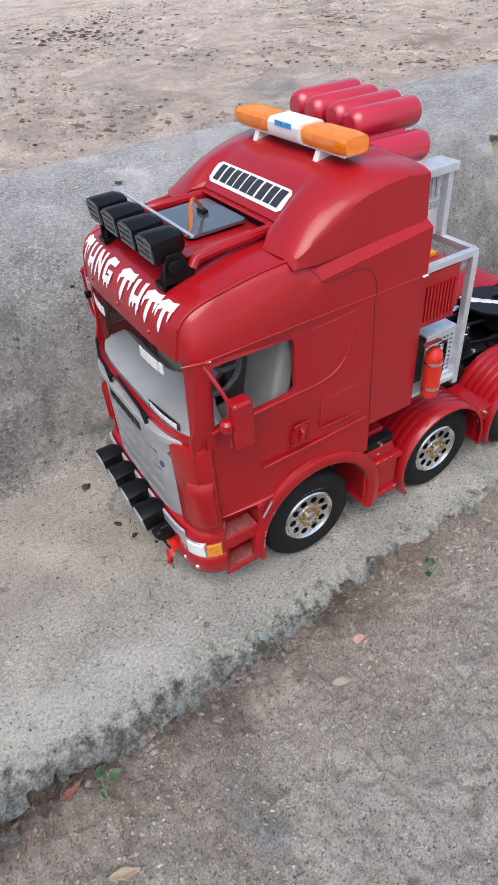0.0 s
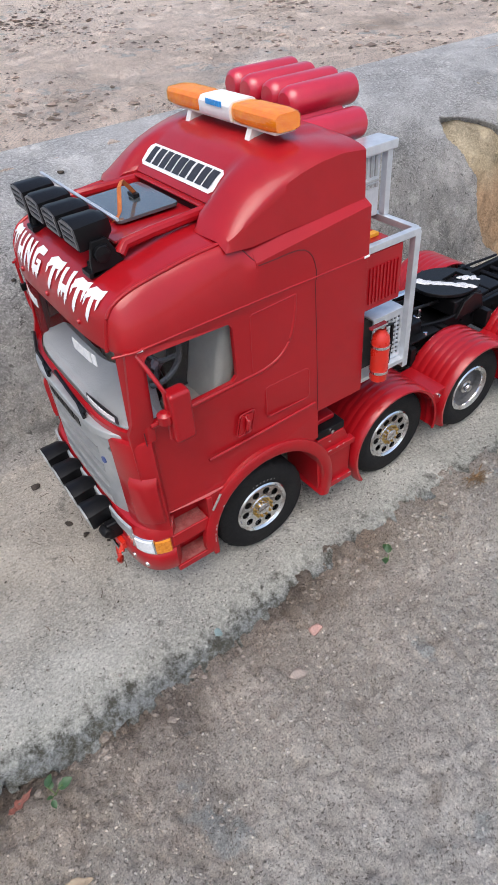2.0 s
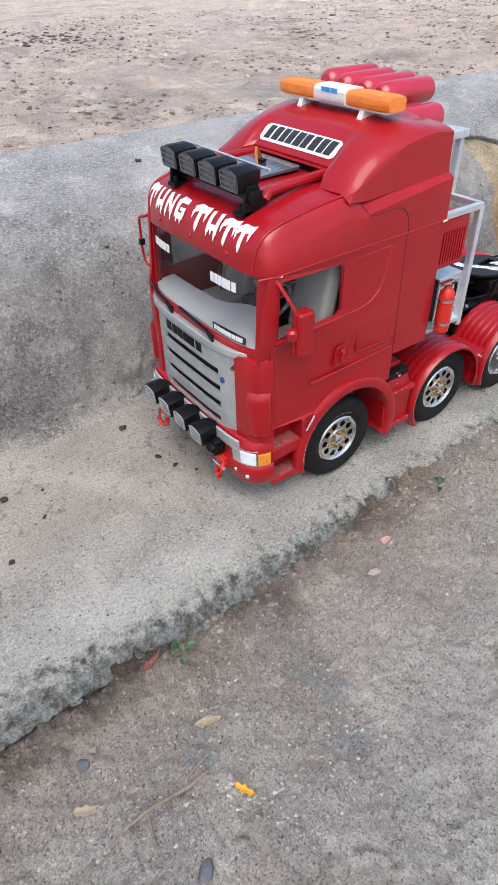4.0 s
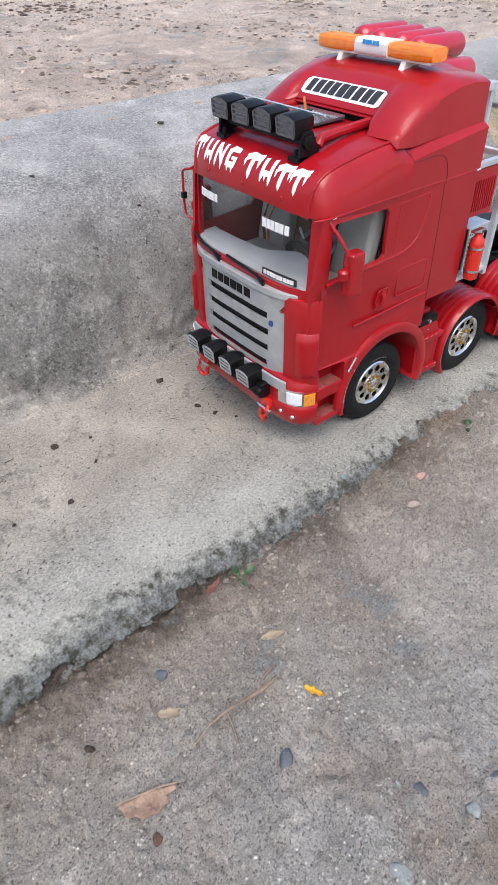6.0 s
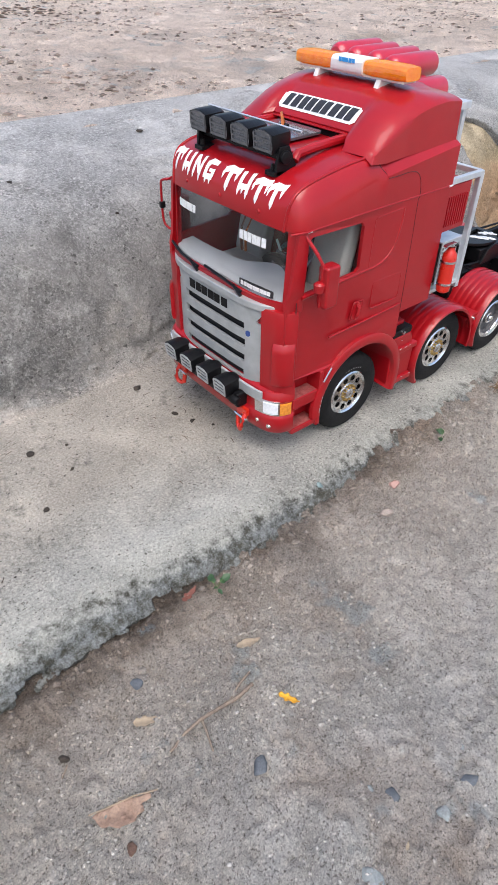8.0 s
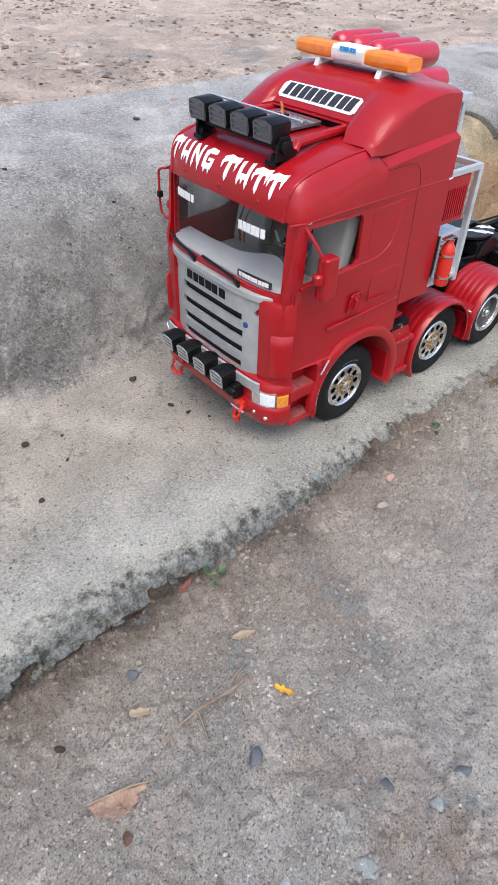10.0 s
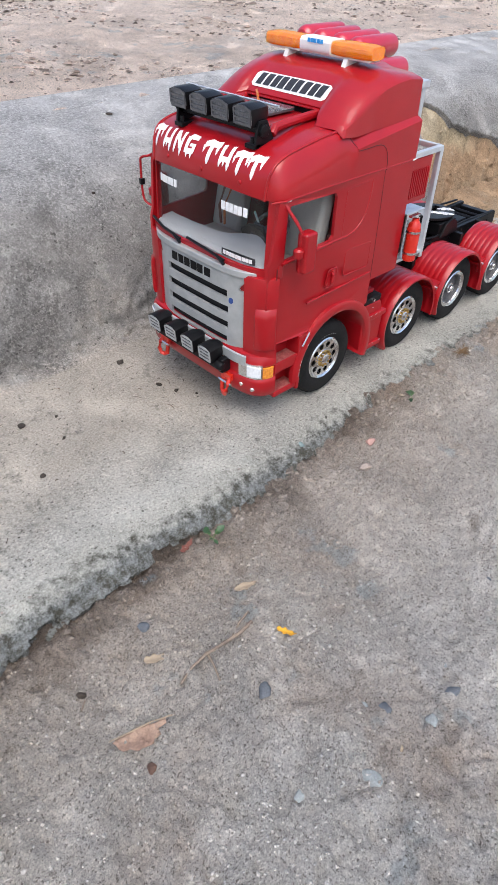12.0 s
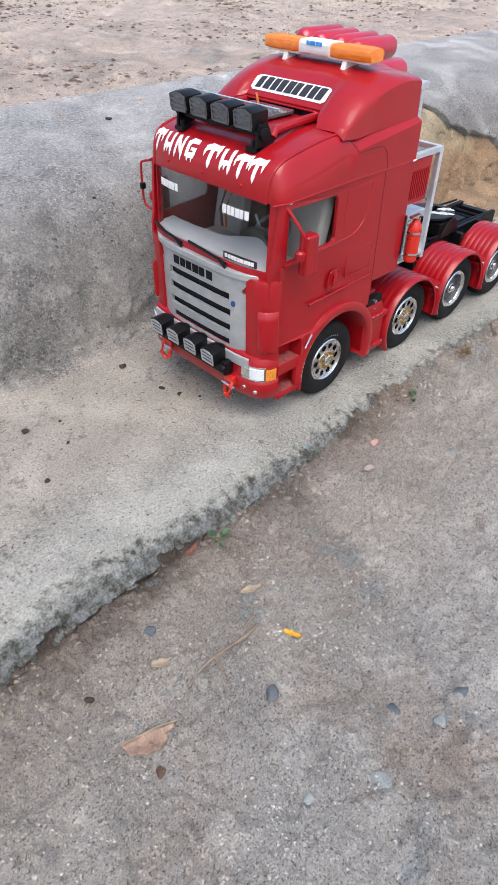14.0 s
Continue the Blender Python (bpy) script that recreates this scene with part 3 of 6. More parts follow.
def brow_front():
    """The brow over the windscreen and doors: a flat front leaning into the roof, a fold at each side, bulging flanks below it."""
    fold = eased(FOLD, 3)
    crown = [(p.x, p.z) for p in eased([(x, 0, z) for x, z in CROWN], 3)]
    sill = [(p.x, p.y) for p in eased([(x, y, 0) for x, y in SILL], 3)]
    rows = []
    for f, (cx, cz), (bx, by) in zip(fold, crown, sill):
        row = []
        bz = 0.2553 + 0.012 * max(bx, 0)
        up = min(max((f.x - 0.045) / 0.05, 0), 1)
        for k in range(9):
            v = 1 - k / 9
            row.append((f.x + (bx - f.x) * v, f.y + (by - f.y) * math.sin(v * PI / 2) ** (0.92 - 0.24 * up), f.z + (bz - f.z) * v ** (1.22 + 0.16 * up)))
        for k in range(16):
            q = 1 - k / 16
            row.append((cx + (f.x - cx) * q ** 4, f.y + (YC - f.y) * (1 - q), cz + (f.z - cz) * q ** 2.6))
        row.append((cx, YC, cz))
        rows.append(row + [(x, 2 * YC - y, z) for x, y, z in reversed(row[:-1])])
    # the flank runs out into the upright wall behind it
    last = rows[-1]
    for x, u in ((0.1025, 0.10), (0.1050, 0.32), (0.1075, 0.62), (0.1100, 0.88), (0.1130, 1.0)):
        zc = np.interp(x, (0.09, 0.112, 0.216), (0.281, 0.2855, 0.2970))
        row = []
        for _, y, z in last:
            side = -1 if y < YC else 1
            wall = HW - 0.0168 * min(max((z - zc) / (0.3035 - zc), 0), 1) ** 1.1
            w = min(abs(y - YC), 1)
            if z < 0.3025:
                w += (wall + 0.0001 - w) * u
            row.append((x, YC + side * w, z - 0.0003 * u))
        rows.append(row)
    return grid(rows)


def roof_shell():
    bm = brow_front()
    rows = [shoulder(x, zb) for x, zb in ((0.1115, 0.2571), (0.114, 0.2571), (0.135, 0.2574), (0.16, 0.2576), (0.19, 0.2578), (0.2145, 0.258), (0.217, 0.259))]
    first = len(bm.verts)
    grid(rows, bm=bm)
    bm.verts.ensure_lookup_table()
    bm.faces.new(bm.verts[first:first + 41])
    bm.faces.new(bm.verts[-41:])
    return bm


part("roof", roof_shell(), RED, truck)


def fairing():
    """The wind deflector: a sloping top over flat flanks, with two blunt blocks at its front corners."""
    rows = []
    nv, nu = 34, 25
    t0, e = radians(20), 0.52
    cross = [(1.0, f / 5, 0.0) for f in range(6)]
    for k in range(1, nu - 4):
        t = t0 + (PI / 2 - t0) * k / (nu - 5)
        cross.append(((math.cos(t) / math.cos(t0)) ** e, 1.0, (math.sin(t) ** e - math.sin(t0) ** e) / (1 - math.sin(t0) ** e)))
    cross.insert(-1, (cross[-2][0] * 0.4, 1.0, 0.5 * (cross[-2][2] + 1)))
    cross = cross[:-1] + [(0.0, 1.0, 1.0)]
    def section(v, drop=False):
        half = []
        for yy, flank, up in cross:
            block = min(max((yy - 0.585) / 0.035, 0), 1)
            xf = 0.107 + block * (-0.0165 + 0.0035 * max((yy - 0.62) / 0.38, 0) ** 1.5)
            x = xf + (0.2165 - xf) * v
            top = (1 - block) * 0.3025 + block * np.interp(x, (0.088, 0.094, 0.102, 0.112, 0.125, 0.14, 0.157, 0.172, 0.2165), (0.3045, 0.3112, 0.3195, 0.3280, 0.3355, 0.3410, 0.3448, 0.3470, 0.3410)) + (1 - block) * np.interp(x, (0.088, 0.107, 0.121, 0.138, 0.157, 0.172, 0.19, 0.207, 0.2165), (0.0070, 0.0125, 0.0262, 0.0365, 0.0422, 0.0445, 0.0450, 0.0432, 0.0385))
            fold = np.interp(x, (0.088, 0.10, 0.112, 0.125, 0.14, 0.157, 0.175, 0.195, 0.2165), (0.3025, 0.3065, 0.3125, 0.3195, 0.3260, 0.3315, 0.3350, 0.3365, 0.3340))
            low = np.interp(x, (0.088, 0.112, 0.216), (0.2985, 0.2955, 0.2990)) * (1 - min((1 - yy) * 12, 1)) + 0.3030 * min((1 - yy) * 12, 1)
            hw = HW - 0.0065 - 0.0015 * flank + 0.003 * max(1 - (x - 0.09) / 0.05, 0)
            z = low + (fold - low) * flank + (max(top, fold + 0.001) - fold) * up
            if drop:
                z = min(z, low + 0.0005 * up) if block > 0.5 else z - 0.004
                x = x - 0.0030 * block + 0.0015 * (1 - block)
            half.append((x, hw * yy, z))
        return [(x, YC - w, z) for x, w, z in half] + [(x, YC + w, z) for x, w, z in reversed(half[:-1])]
    rows = [section(0, True)] + [section((i / nv) ** 1.1) for i in range(nv + 1)]
    bm = grid(rows)
    bm.verts.ensure_lookup_table()
    bm.faces.new(bm.verts[-len(rows[0]):])
    return bm


part("roof_fairing", fairing(), RED, truck, solid=0.003)
part("cab_rear", box(0.2125, 0.2165, SIDE + 0.005, 2 * YC - SIDE - 0.005, 0.13, 0.30), RED, truck)
part("cab_floor", box(0.004, 0.212, SIDE + 0.006, 2 * YC - SIDE - 0.006, 0.126, 0.130), DARK, truck, "dark cab floor")


def front_x(y, x0=-0.020, bow=0.024):
    return x0 + bow * abs((y - YC) / HW) ** 5


def front_band(y0, y1, z0, z1, x0, bow=0.024, n=24, t=0.004, lean=0.0):
    """A curved piece of the cab's front."""
    rows = []
    ring = [(z0, 0), (z1, 0), (z1, t), (z0, t)]
    for i in range(n + 1):
        y = y0 + (y1 - y0) * i / n
        rows.append([(front_x(y, x0, bow) + w + lean * (z - z0), y, z) for z, w in ring])
    bm = grid(rows, close_v=True)
    bm.verts.ensure_lookup_table()
    bm.faces.new(bm.verts[:4])
    bm.faces.new(bm.verts[-4:])
    return bm


def screen_x(y, z):
    """The windscreen's face, leaning back towards the roof."""
    return front_x(y, -0.0078 + 0.05 * (z - 0.183), 0.020)


part("windscreen", grid([[(screen_x(0.003 + 0.186 * i / 24, z), 0.003 + 0.186 * i / 24, z) for z in (0.183, 0.221, 0.2585)] for i in range(25)]), PANE, truck)
both("windscreen_pillar", lambda: front_band(-0.0055, 0.0075, 0.178, 0.2575, -0.0098, 0.0205, n=6, t=0.007, lean=0.05), RED, bevel=0.001)


def grille():
    """The silver front, a curved plate with four slots and two notches below its upper corners."""
    slots = [(c - 0.0046, c + 0.0046) for c in (0.0955, 0.1140, 0.1325, 0.1510)]
    vs = sorted([0.0850, 0.0880, 0.1592, 0.1610, 0.1680, 0.1700, 0.1740, 0.1780] + [v for ab in slots for v in ab])
    n = 72
    bm = bmesh.new()
    rows = []
    for v in vs:
        inset = np.interp(v, (0.085, 0.093, 0.11, 0.156, 0.167, 0.178), (0.0235, 0.0225, 0.0245, 0.0225, 0.0120, 0.0060))
        row = []
        for k in range(n + 1):
            y = inset + (2 * YC - 2 * inset) * k / n
            row.append(bm.verts.new((front_x(y, -0.0175, 0.05), y, v)))
        rows.append(row)
    for i in range(len(vs) - 1):
        mid = (vs[i] + vs[i + 1]) / 2
        for k in range(n):
            y = (rows[i][k].co.y + rows[i][k + 1].co.y) / 2
            if any(a < mid < b_ for a, b_ in slots) and 0.0445 < y < 0.1475:
                continue
            if 0.1592 < mid < 0.168 and abs(y - YC) > 0.066:
                continue
            bm.faces.new((rows[i][k], rows[i][k + 1], rows[i + 1][k + 1], rows[i + 1][k]))
    return bm


part("grille", grille(), SILVER, truck, "silver grille with four dark slots", solid=0.0035)
part("grille_backing", front_band(0.036, 0.156, 0.0885, 0.158, -0.0128, 0.05), BLACK, truck, "dark backing")


def nose(t, out=0.0):
    """A point on the rounded plan of the truck's nose: t runs from the near flank round the front to the far one."""
    c, s = math.cos(t), math.sin(t)
    x, y = 0.052 - 0.072 * abs(s) ** (2 / 6), YC - (HW + 0.001) * math.copysign(abs(c) ** (2 / 6), c)
    d = Vector(((x - 0.052) / 0.072 ** 2 * 0.1, (y - YC) / HW ** 2 * 0.1, 0)).normalized()
    return x + d.x * out, y + d.y * out


def nose_band(t0, t1, ring, n=20):
    """A closed band along the nose; ring: (outwards, height)."""
    rows = []
    for i in range(n + 1):
        t = t0 + (t1 - t0) * i / n
        rows.append([(*nose(t, o), z) for o, z in ring])
    bm = grid(rows, close_v=True)
    bm.verts.ensure_lookup_table()
    bm.faces.new(bm.verts[:len(ring)])
    bm.faces.new(bm.verts[-len(ring):])
    return bm


def nose_at(y, out=0.0):
    """The point of the nose at a place across."""
    c = min(abs(YC - y) / (HW + 0.001), 1) ** 3
    t = math.acos(c)
    return nose(t if y < YC else PI - t, out)


def cab_corner(t, out=0.0):
    """The same rounded plan for the cab above the bumper."""
    c, s = math.cos(t), math.sin(t)
    x, y = 0.052 - 0.0660 * abs(s) ** (1 / 3), YC - (HW + 0.0008) * math.copysign(abs(c) ** (1 / 3), c)
    d = Vector(((x - 0.052) / 0.0660 ** 2, (y - YC) / HW ** 2, 0)).normalized()
    return x + d.x * out, y + d.y * out


def corner_band(t0, t1, ring, n=24):
    rows = [[(*cab_corner(t0 + (t1 - t0) * i / n, o), z) for o, z in ring] for i in range(n + 1)]
    bm = grid(rows, close_v=True)
    bm.verts.ensure_lookup_table()
    bm.faces.new(bm.verts[:len(ring)])
    bm.faces.new(bm.verts[-len(ring):])
    return bm


CORNER = [(-0.004, 0.084), (0.0, 0.084), (0.0, 0.110), (0.0, 0.150), (0.0, 0.176), (-0.0012, 0.1795), (-0.005, 0.180)]
part("cab_corner", corner_band(0.28, 1.22, CORNER, 24), RED, truck)
part("cab_corner", corner_band(PI - 1.22, PI - 0.28, CORNER, 24), RED, truck)
part("cab_front", front_band(0.012, 0.180, 0.084, 0.180, -0.0092, 0.045), RED, truck)
part("bumper", nose_band(0.205, PI - 0.205, [(-0.010, 0.040), (-0.002, 0.037), (0.001, 0.041), (0.002, 0.056), (0.001, 0.060), (-0.001, 0.062), (-0.001, 0.077), (0.0005, 0.079), (0.0, 0.084), (-0.003, 0.089), (-0.010, 0.092)], 64), RED, truck)
WHEELS = [0.105, 0.270, 0.394, 0.516]


def tyre_mesh():
    prof = [(0.0270, 0.002), (0.0285, 0.0002), (0.036, -0.0022), (0.042, -0.0015), (0.0468, 0.001), (0.0490, 0.004), (0.0490, 0.021), (0.0468, 0.024), (0.040, 0.026), (0.027, 0.024)]
    seg = 96
    bm = lathe(prof, (0, 0, 0), "y", seg)
    bm.verts.ensure_lookup_table()
    for i in (5, 6):
        for k in range(seg):
            if k % 3 == 0:
                v = bm.verts[i * seg + k].co
                v.x, v.z = v.x * 0.966, v.z * 0.966
    return mesh_of("tyre", bm, RUBBER)


TYRE = tyre_mesh()
for x in WHEELS:
    for far in (False, True):
        o = part("wheel", TYRE, RUBBER, truck, at=(x, 0.0 if not far else 2 * YC, 0))
        o.location.z = 0.0418
        if far:
            o.rotation_euler.z = math.pi

from mathutils.bvhtree import BVHTree


def tree_of(name):
    bm = bmesh.new()
    for ob in truck.children:
        if ob.name == name:
            bm.from_mesh(ob.data)
    t = BVHTree.FromBMesh(bm)
    bm.free()
    return t


def drape(tree, way, loops, bm, thick=0.0006):
    """Lays flat outlines onto a curved surface along way, a hair proud of it."""
    way = Vector(way).normalized()
    for lp in loops:
        flat = bmesh.new()
        flat.faces.new([flat.verts.new(p) for p in lp])
        for _ in range(5):
            bmesh.ops.triangulate(flat, faces=flat.faces[:])
            long = [e for e in flat.edges if e.calc_length() > 0.0022]
            if not long:
                break
            bmesh.ops.subdivide_edges(flat, edges=long, cuts=1)
        bmesh.ops.triangulate(flat, faces=flat.faces[:])
        flat.verts.index_update()
        on = {}
        for v in flat.verts:
            hit, nor, _, _ = tree.ray_cast(v.co - way * 0.1, way, 0.3)
            if hit is None or abs(nor.dot(way)) < 0.3:
                continue
            if nor.dot(way) > 0:
                nor = -nor
            on[v.index] = bm.verts.new(hit + nor * thick)
        for f in flat.faces:
            ids = [v.index for v in f.verts]
            if all(k in on for k in ids) and bm.faces.get([on[k] for k in ids]) is None:
                bm.faces.new([on[k] for k in ids])
        flat.free()
    return bm


BLOCKS = ((0.0, 0.92), (0.04, 1.0), (0.0, 1.0), (0.10, 0.96), (0.0, 0.88))


def glyph_blocks(y0, y1, n):
    """Plain bars that fill a line of print, as (from y, to y, from, to) with heights as shares."""
    w = (y1 - y0) / n
    for k in range(n):
        a = y1 - w * (k + 0.06)
        f0, f1 = BLOCKS[(k * 2 + n) % 5]
        yield a - w * 0.88 * f1, a - w * 0.88 * f0, 0.0, 1.0


def front_marks():
    """White dripping strokes across the brow of the cab, one part for each cluster."""
    tree = tree_of("roof")
    clusters = [(0.1845, 0.0175, "hook"), (0.1630, 0.0155, "pair"), (0.1445, 0.0155, "cross"), (0.1265, 0.0170, "ring"), (0.0985, 0.0220, "hook"), (0.0735, 0.0175, "pair"), (0.0540, 0.0190, "hook"), (0.0345, 0.0170, "hook")]
    for ya, w, form in clusters:
        bm = bmesh.new()
        layer = [0.0005]
        top = 0.2910 - 0.0012 * abs(ya - 0.100) / 0.08
        def lay(pts):
            drape(tree, (1, 0, 0), [[(-0.03, ya - u * w, top - 0.86 * v) for u, v in pts]], bm, layer[0])
            layer[0] += 0.00012
        def stroke(u0, v0, u1, v1, hw):
            lay([(u0 - hw, v0 + 0.0004), (u0 + hw, v0 - 0.0004), (u1 + hw * 0.9, v1), (u1 - hw * 0.9, v1 + 0.0006)])
        def drip(u, v, ln, hw=0.09):
            lay([(u - hw, v), (u + hw, v), (u + hw * 0.8, v + ln * 0.5), (u + hw * 0.25, v + ln * 0.85), (u - hw * 0.1, v + ln), (u - hw * 0.45, v + ln * 0.7), (u - hw * 0.9, v + ln * 0.4)])
        if form == "hook":
            lay([(-0.02, 0.0030), (0.30, 0.0004), (0.72, 0.0010), (1.0, 0.0002), (1.02, 0.0048), (0.60, 0.0062), (0.35, 0.0056), (0.04, 0.0084)])
            stroke(0.50, 0.003, 0.46, 0.0185, 0.13)
            drip(0.46, 0.017, 0.0065, 0.11)
            drip(0.06, 0.006, 0.0070, 0.08)
            drip(0.92, 0.004, 0.0085, 0.09)
        elif form == "pair":
            stroke(0.14, 0.001, 0.18, 0.017, 0.13)
            stroke(0.80, 0.0004, 0.84, 0.018, 0.13)
            lay([(0.16, 0.0105), (0.84, 0.0095), (0.86, 0.0145), (0.14, 0.0155)])
            drip(0.18, 0.016, 0.0055)
            drip(0.50, 0.0135, 0.0060)
            drip(0.86, 0.017, 0.0060)
        elif form == "cross":
            stroke(0.14, 0.001, 0.18, 0.018, 0.12)
            stroke(0.82, 0.0006, 0.84, 0.018, 0.12)
            lay([(0.04, 0.0015), (0.32, 0.0008), (0.94, 0.0150), (0.68, 0.0170)])
            drip(0.18, 0.017, 0.0060)
            drip(0.84, 0.017, 0.0070)
        else:
            lay([(0.05, 0.0040), (0.35, 0.0004), (1.0, 0.0010), (0.98, 0.0046), (0.42, 0.0050), (0.34, 0.0075)])
            stroke(0.20, 0.003, 0.22, 0.018, 0.15)
            lay([(0.10, 0.0140), (0.95, 0.0125), (0.92, 0.0180), (0.30, 0.0195)])
            lay([(0.50, 0.0085), (1.0, 0.0080), (0.98, 0.0150), (0.74, 0.0155), (0.72, 0.0112), (0.50, 0.0115)])
            drip(0.35, 0.018, 0.0050)
            drip(0.75, 0.017, 0.0060)
        part("brow_mark", bm, STICKER, truck, "white dripping painted strokes")


front_marks()


def fairing_sign():
    tree = tree_of("roof_fairing")
    white, black = bmesh.new(), bmesh.new()
    way = Vector((0.55, 0, -0.83))
    def at(y, s):
        # s runs up the slope of the fairing
        return (0.1125 + 0.0155 * s, y, 0.3175 + 0.0125 * s)
    y0, y1 = 0.1495, 0.0425
    drape(tree, way, [[at(y0 - 0.004, 0.95), at(y1 + 0.004, 0.95), at(y1, 0.8), at(y1, 0.15), at(y1 + 0.004, 0), at(y0 - 0.004, 0), at(y0, 0.15), at(y0, 0.8)]], white, 0.0005)
    for k, (ya, yb, s0, s1) in enumerate(glyph_blocks(y1 + 0.005, y0 - 0.005, 9)):
        lo, hi = 0.14 + 0.70 * s0, 0.14 + 0.70 * s1
        drape(tree, way, [[at(yb - 0.003 * hi, hi), at(ya - 0.003 * hi, hi), at(ya - 0.003 * lo, lo), at(yb - 0.003 * lo, lo)]], black, 0.0009 + 0.00004 * (k % 5))
    return white, black


sign_white, sign_black = fairing_sign()
sign = part("fairing_sticker", sign_white, STICKER, truck, "white sticker with dark slanted bars")
part("sticker_print", sign_black, INK, sign)

# --- the air slot under the deflector's lip
part("air_slot", box(0.1040, 0.1072, 0.052, 0.140, 0.3070, 0.3122), BLACK, truck, "dark air slot under the deflector")
part("deflector_lip", box(0.1022, 0.1090, 0.046, 0.146, 0.3123, 0.3136), RED, truck, bevel=0.0005)

# --- flank details
def on_roof(tree, x, a):
    d = Vector((0, -math.cos(radians(a)), math.sin(radians(a))))
    hit = tree.ray_cast(Vector((x, YC, 0.2562)), d, 0.3)[0]
    return hit if hit else Vector((x, YC - HW, 0.2562))


ROOF = tree_of("roof")
def arch():
    rows = []
    for k in range(45):
        a = radians(-20 + 205 * k / 44)
        c, s = math.cos(a), math.sin(a)
        rows.append([(0.110 + r * c, y, 0.046 + r * s) for r, y in ((0.0735, SIDE + 0.003), (0.0728, SIDE - 0.0015), (0.0712, SIDE - 0.0026), (0.0640, SIDE - 0.0034), (0.0618, SIDE - 0.0026), (0.0605, SIDE - 0.0005), (0.0590, SIDE + 0.05))])
    return grid(rows)


both("wheel_arch", arch, RED)
both("belt_ridge", lambda: tube(eased([(0.012, SIDE + 0.0016, 0.1935), (0.05, SIDE + 0.0013, 0.1955), (0.09, SIDE + 0.0013, 0.1975), (0.112, SIDE + 0.0012, 0.1985), (0.128, SIDE + 0.0011, 0.204), (0.138, SIDE + 0.0011, 0.216), (0.143, SIDE + 0.0013, 0.235), (0.144, SIDE + 0.0015, 0.251)]), 0.0020, 12), RED)
both("sleeper_frame", lambda: tube([(0.144, SIDE + 0.0005, 0.2510), (0.125, SIDE + 0.0005, 0.2500), (0.104, SIDE + 0.0005, 0.2490), (0.1025, SIDE + 0.0005, 0.2475), (0.1015, SIDE + 0.0005, 0.226), (0.101, SIDE + 0.0005, 0.2005)], 0.0009), RED)
both("body_crease", lambda: tube([(0.054, SIDE + 0.0008, 0.137), (0.10, SIDE + 0.0006, 0.1385), (0.163, SIDE + 0.0006, 0.141)], 0.0013, 10), RED)
both("drip_rail", lambda: tube([(-0.002, SIDE + 0.006, 0.2555), (0.012, SIDE + 0.0008, 0.2562), (0.05, SIDE + 0.0004, 0.2572), (0.12, SIDE + 0.0004, 0.258), (0.216, SIDE + 0.0004, 0.258)], 0.0010), RED)
both("door_seam", lambda: tube([(0.1655, SIDE - 0.0001, 0.132), (0.1645, SIDE - 0.0001, 0.2), (0.163, SIDE - 0.0001, 0.256)], 0.0003), SEAM, "dark seam")
both("roof_seam", lambda: tube([(0.1645, SIDE - 0.0001, 0.256), (0.1642, SIDE, 0.263), (0.163, SIDE, 0.269), (0.161, SIDE, 0.2745), (0.158, SIDE, 0.279), (0.1535, SIDE, 0.2822), (0.148, SIDE, 0.2838), (0.140, SIDE, 0.2842), (0.128, SIDE, 0.2836), (0.1135, SIDE, 0.2835)], 0.0004), SEAM, "dark seam")
both("wedge_seam", lambda: tube([on_roof(ROOF, 0.1135 - 0.0135 * f, 14.7 + 12.0 * f) for f in (0, 0.2, 0.4, 0.6, 0.8, 1)], 0.00035), SEAM, "dark seam")
both("front_seam", lambda: tube([(0.0062, SIDE + 0.0022, 0.190), (0.0066, SIDE + 0.002, 0.15), (0.0066, SIDE + 0.002, 0.105)], 0.0005), SEAM, "dark seam")
both("locker_frame", lambda: tube([(u, SIDE + 0.0005, v) for u, v in rounded(0.112, 0.156, 0.151, 0.181, 0.004) + [(0.156, 0.177)]], 0.0008), RED)
both("handle_rim", lambda: tube([(u + (v - 0.155) * 0.25, SIDE + 0.0002, v) for u, v in rounded(0.083, 0.098, 0.146, 0.166, 0.003) + [(0.098, 0.163)]], 0.0007, 6), RED)
both("handle_pocket", lambda: plate([(u + (v - 0.155) * 0.25, v) for u, v in rounded(0.0845, 0.0965, 0.1475, 0.1645, 0.002)], [], lambda u, v, w: (u, SIDE - 0.0003 + 0.002 * w, v)), RED, "recess behind the handle")
both("door_handle", lambda: tube([(0.0895, SIDE + 0.0006, 0.1475), (0.0905, SIDE - 0.0026, 0.1515), (0.0918, SIDE - 0.0028, 0.1600), (0.0925, SIDE + 0.0006, 0.1645)], 0.0020, 8), RED)
both("corner_deflector", lambda: corner_band(0.31, 0.93, [(-0.003, 0.098), (0.0030, 0.0985), (0.0042, 0.104), (0.0042, 0.136), (0.0034, 0.142), (-0.001, 0.1475), (-0.003, 0.1475)], 16), RED, bevel=0.001)


def steps_box():
    bm = box(0.008, 0.047, SIDE - 0.001, 0.03, 0.032, 0.0385)
    box(0.008, 0.047, SIDE + 0.017, 0.03, 0.0385, 0.100, bm)
    box(0.0440, 0.0495, SIDE - 0.002, 0.03, 0.028, 0.100, bm)
    box(0.008, 0.044, SIDE - 0.0005, 0.03, 0.064, 0.0775, bm)
    return bm


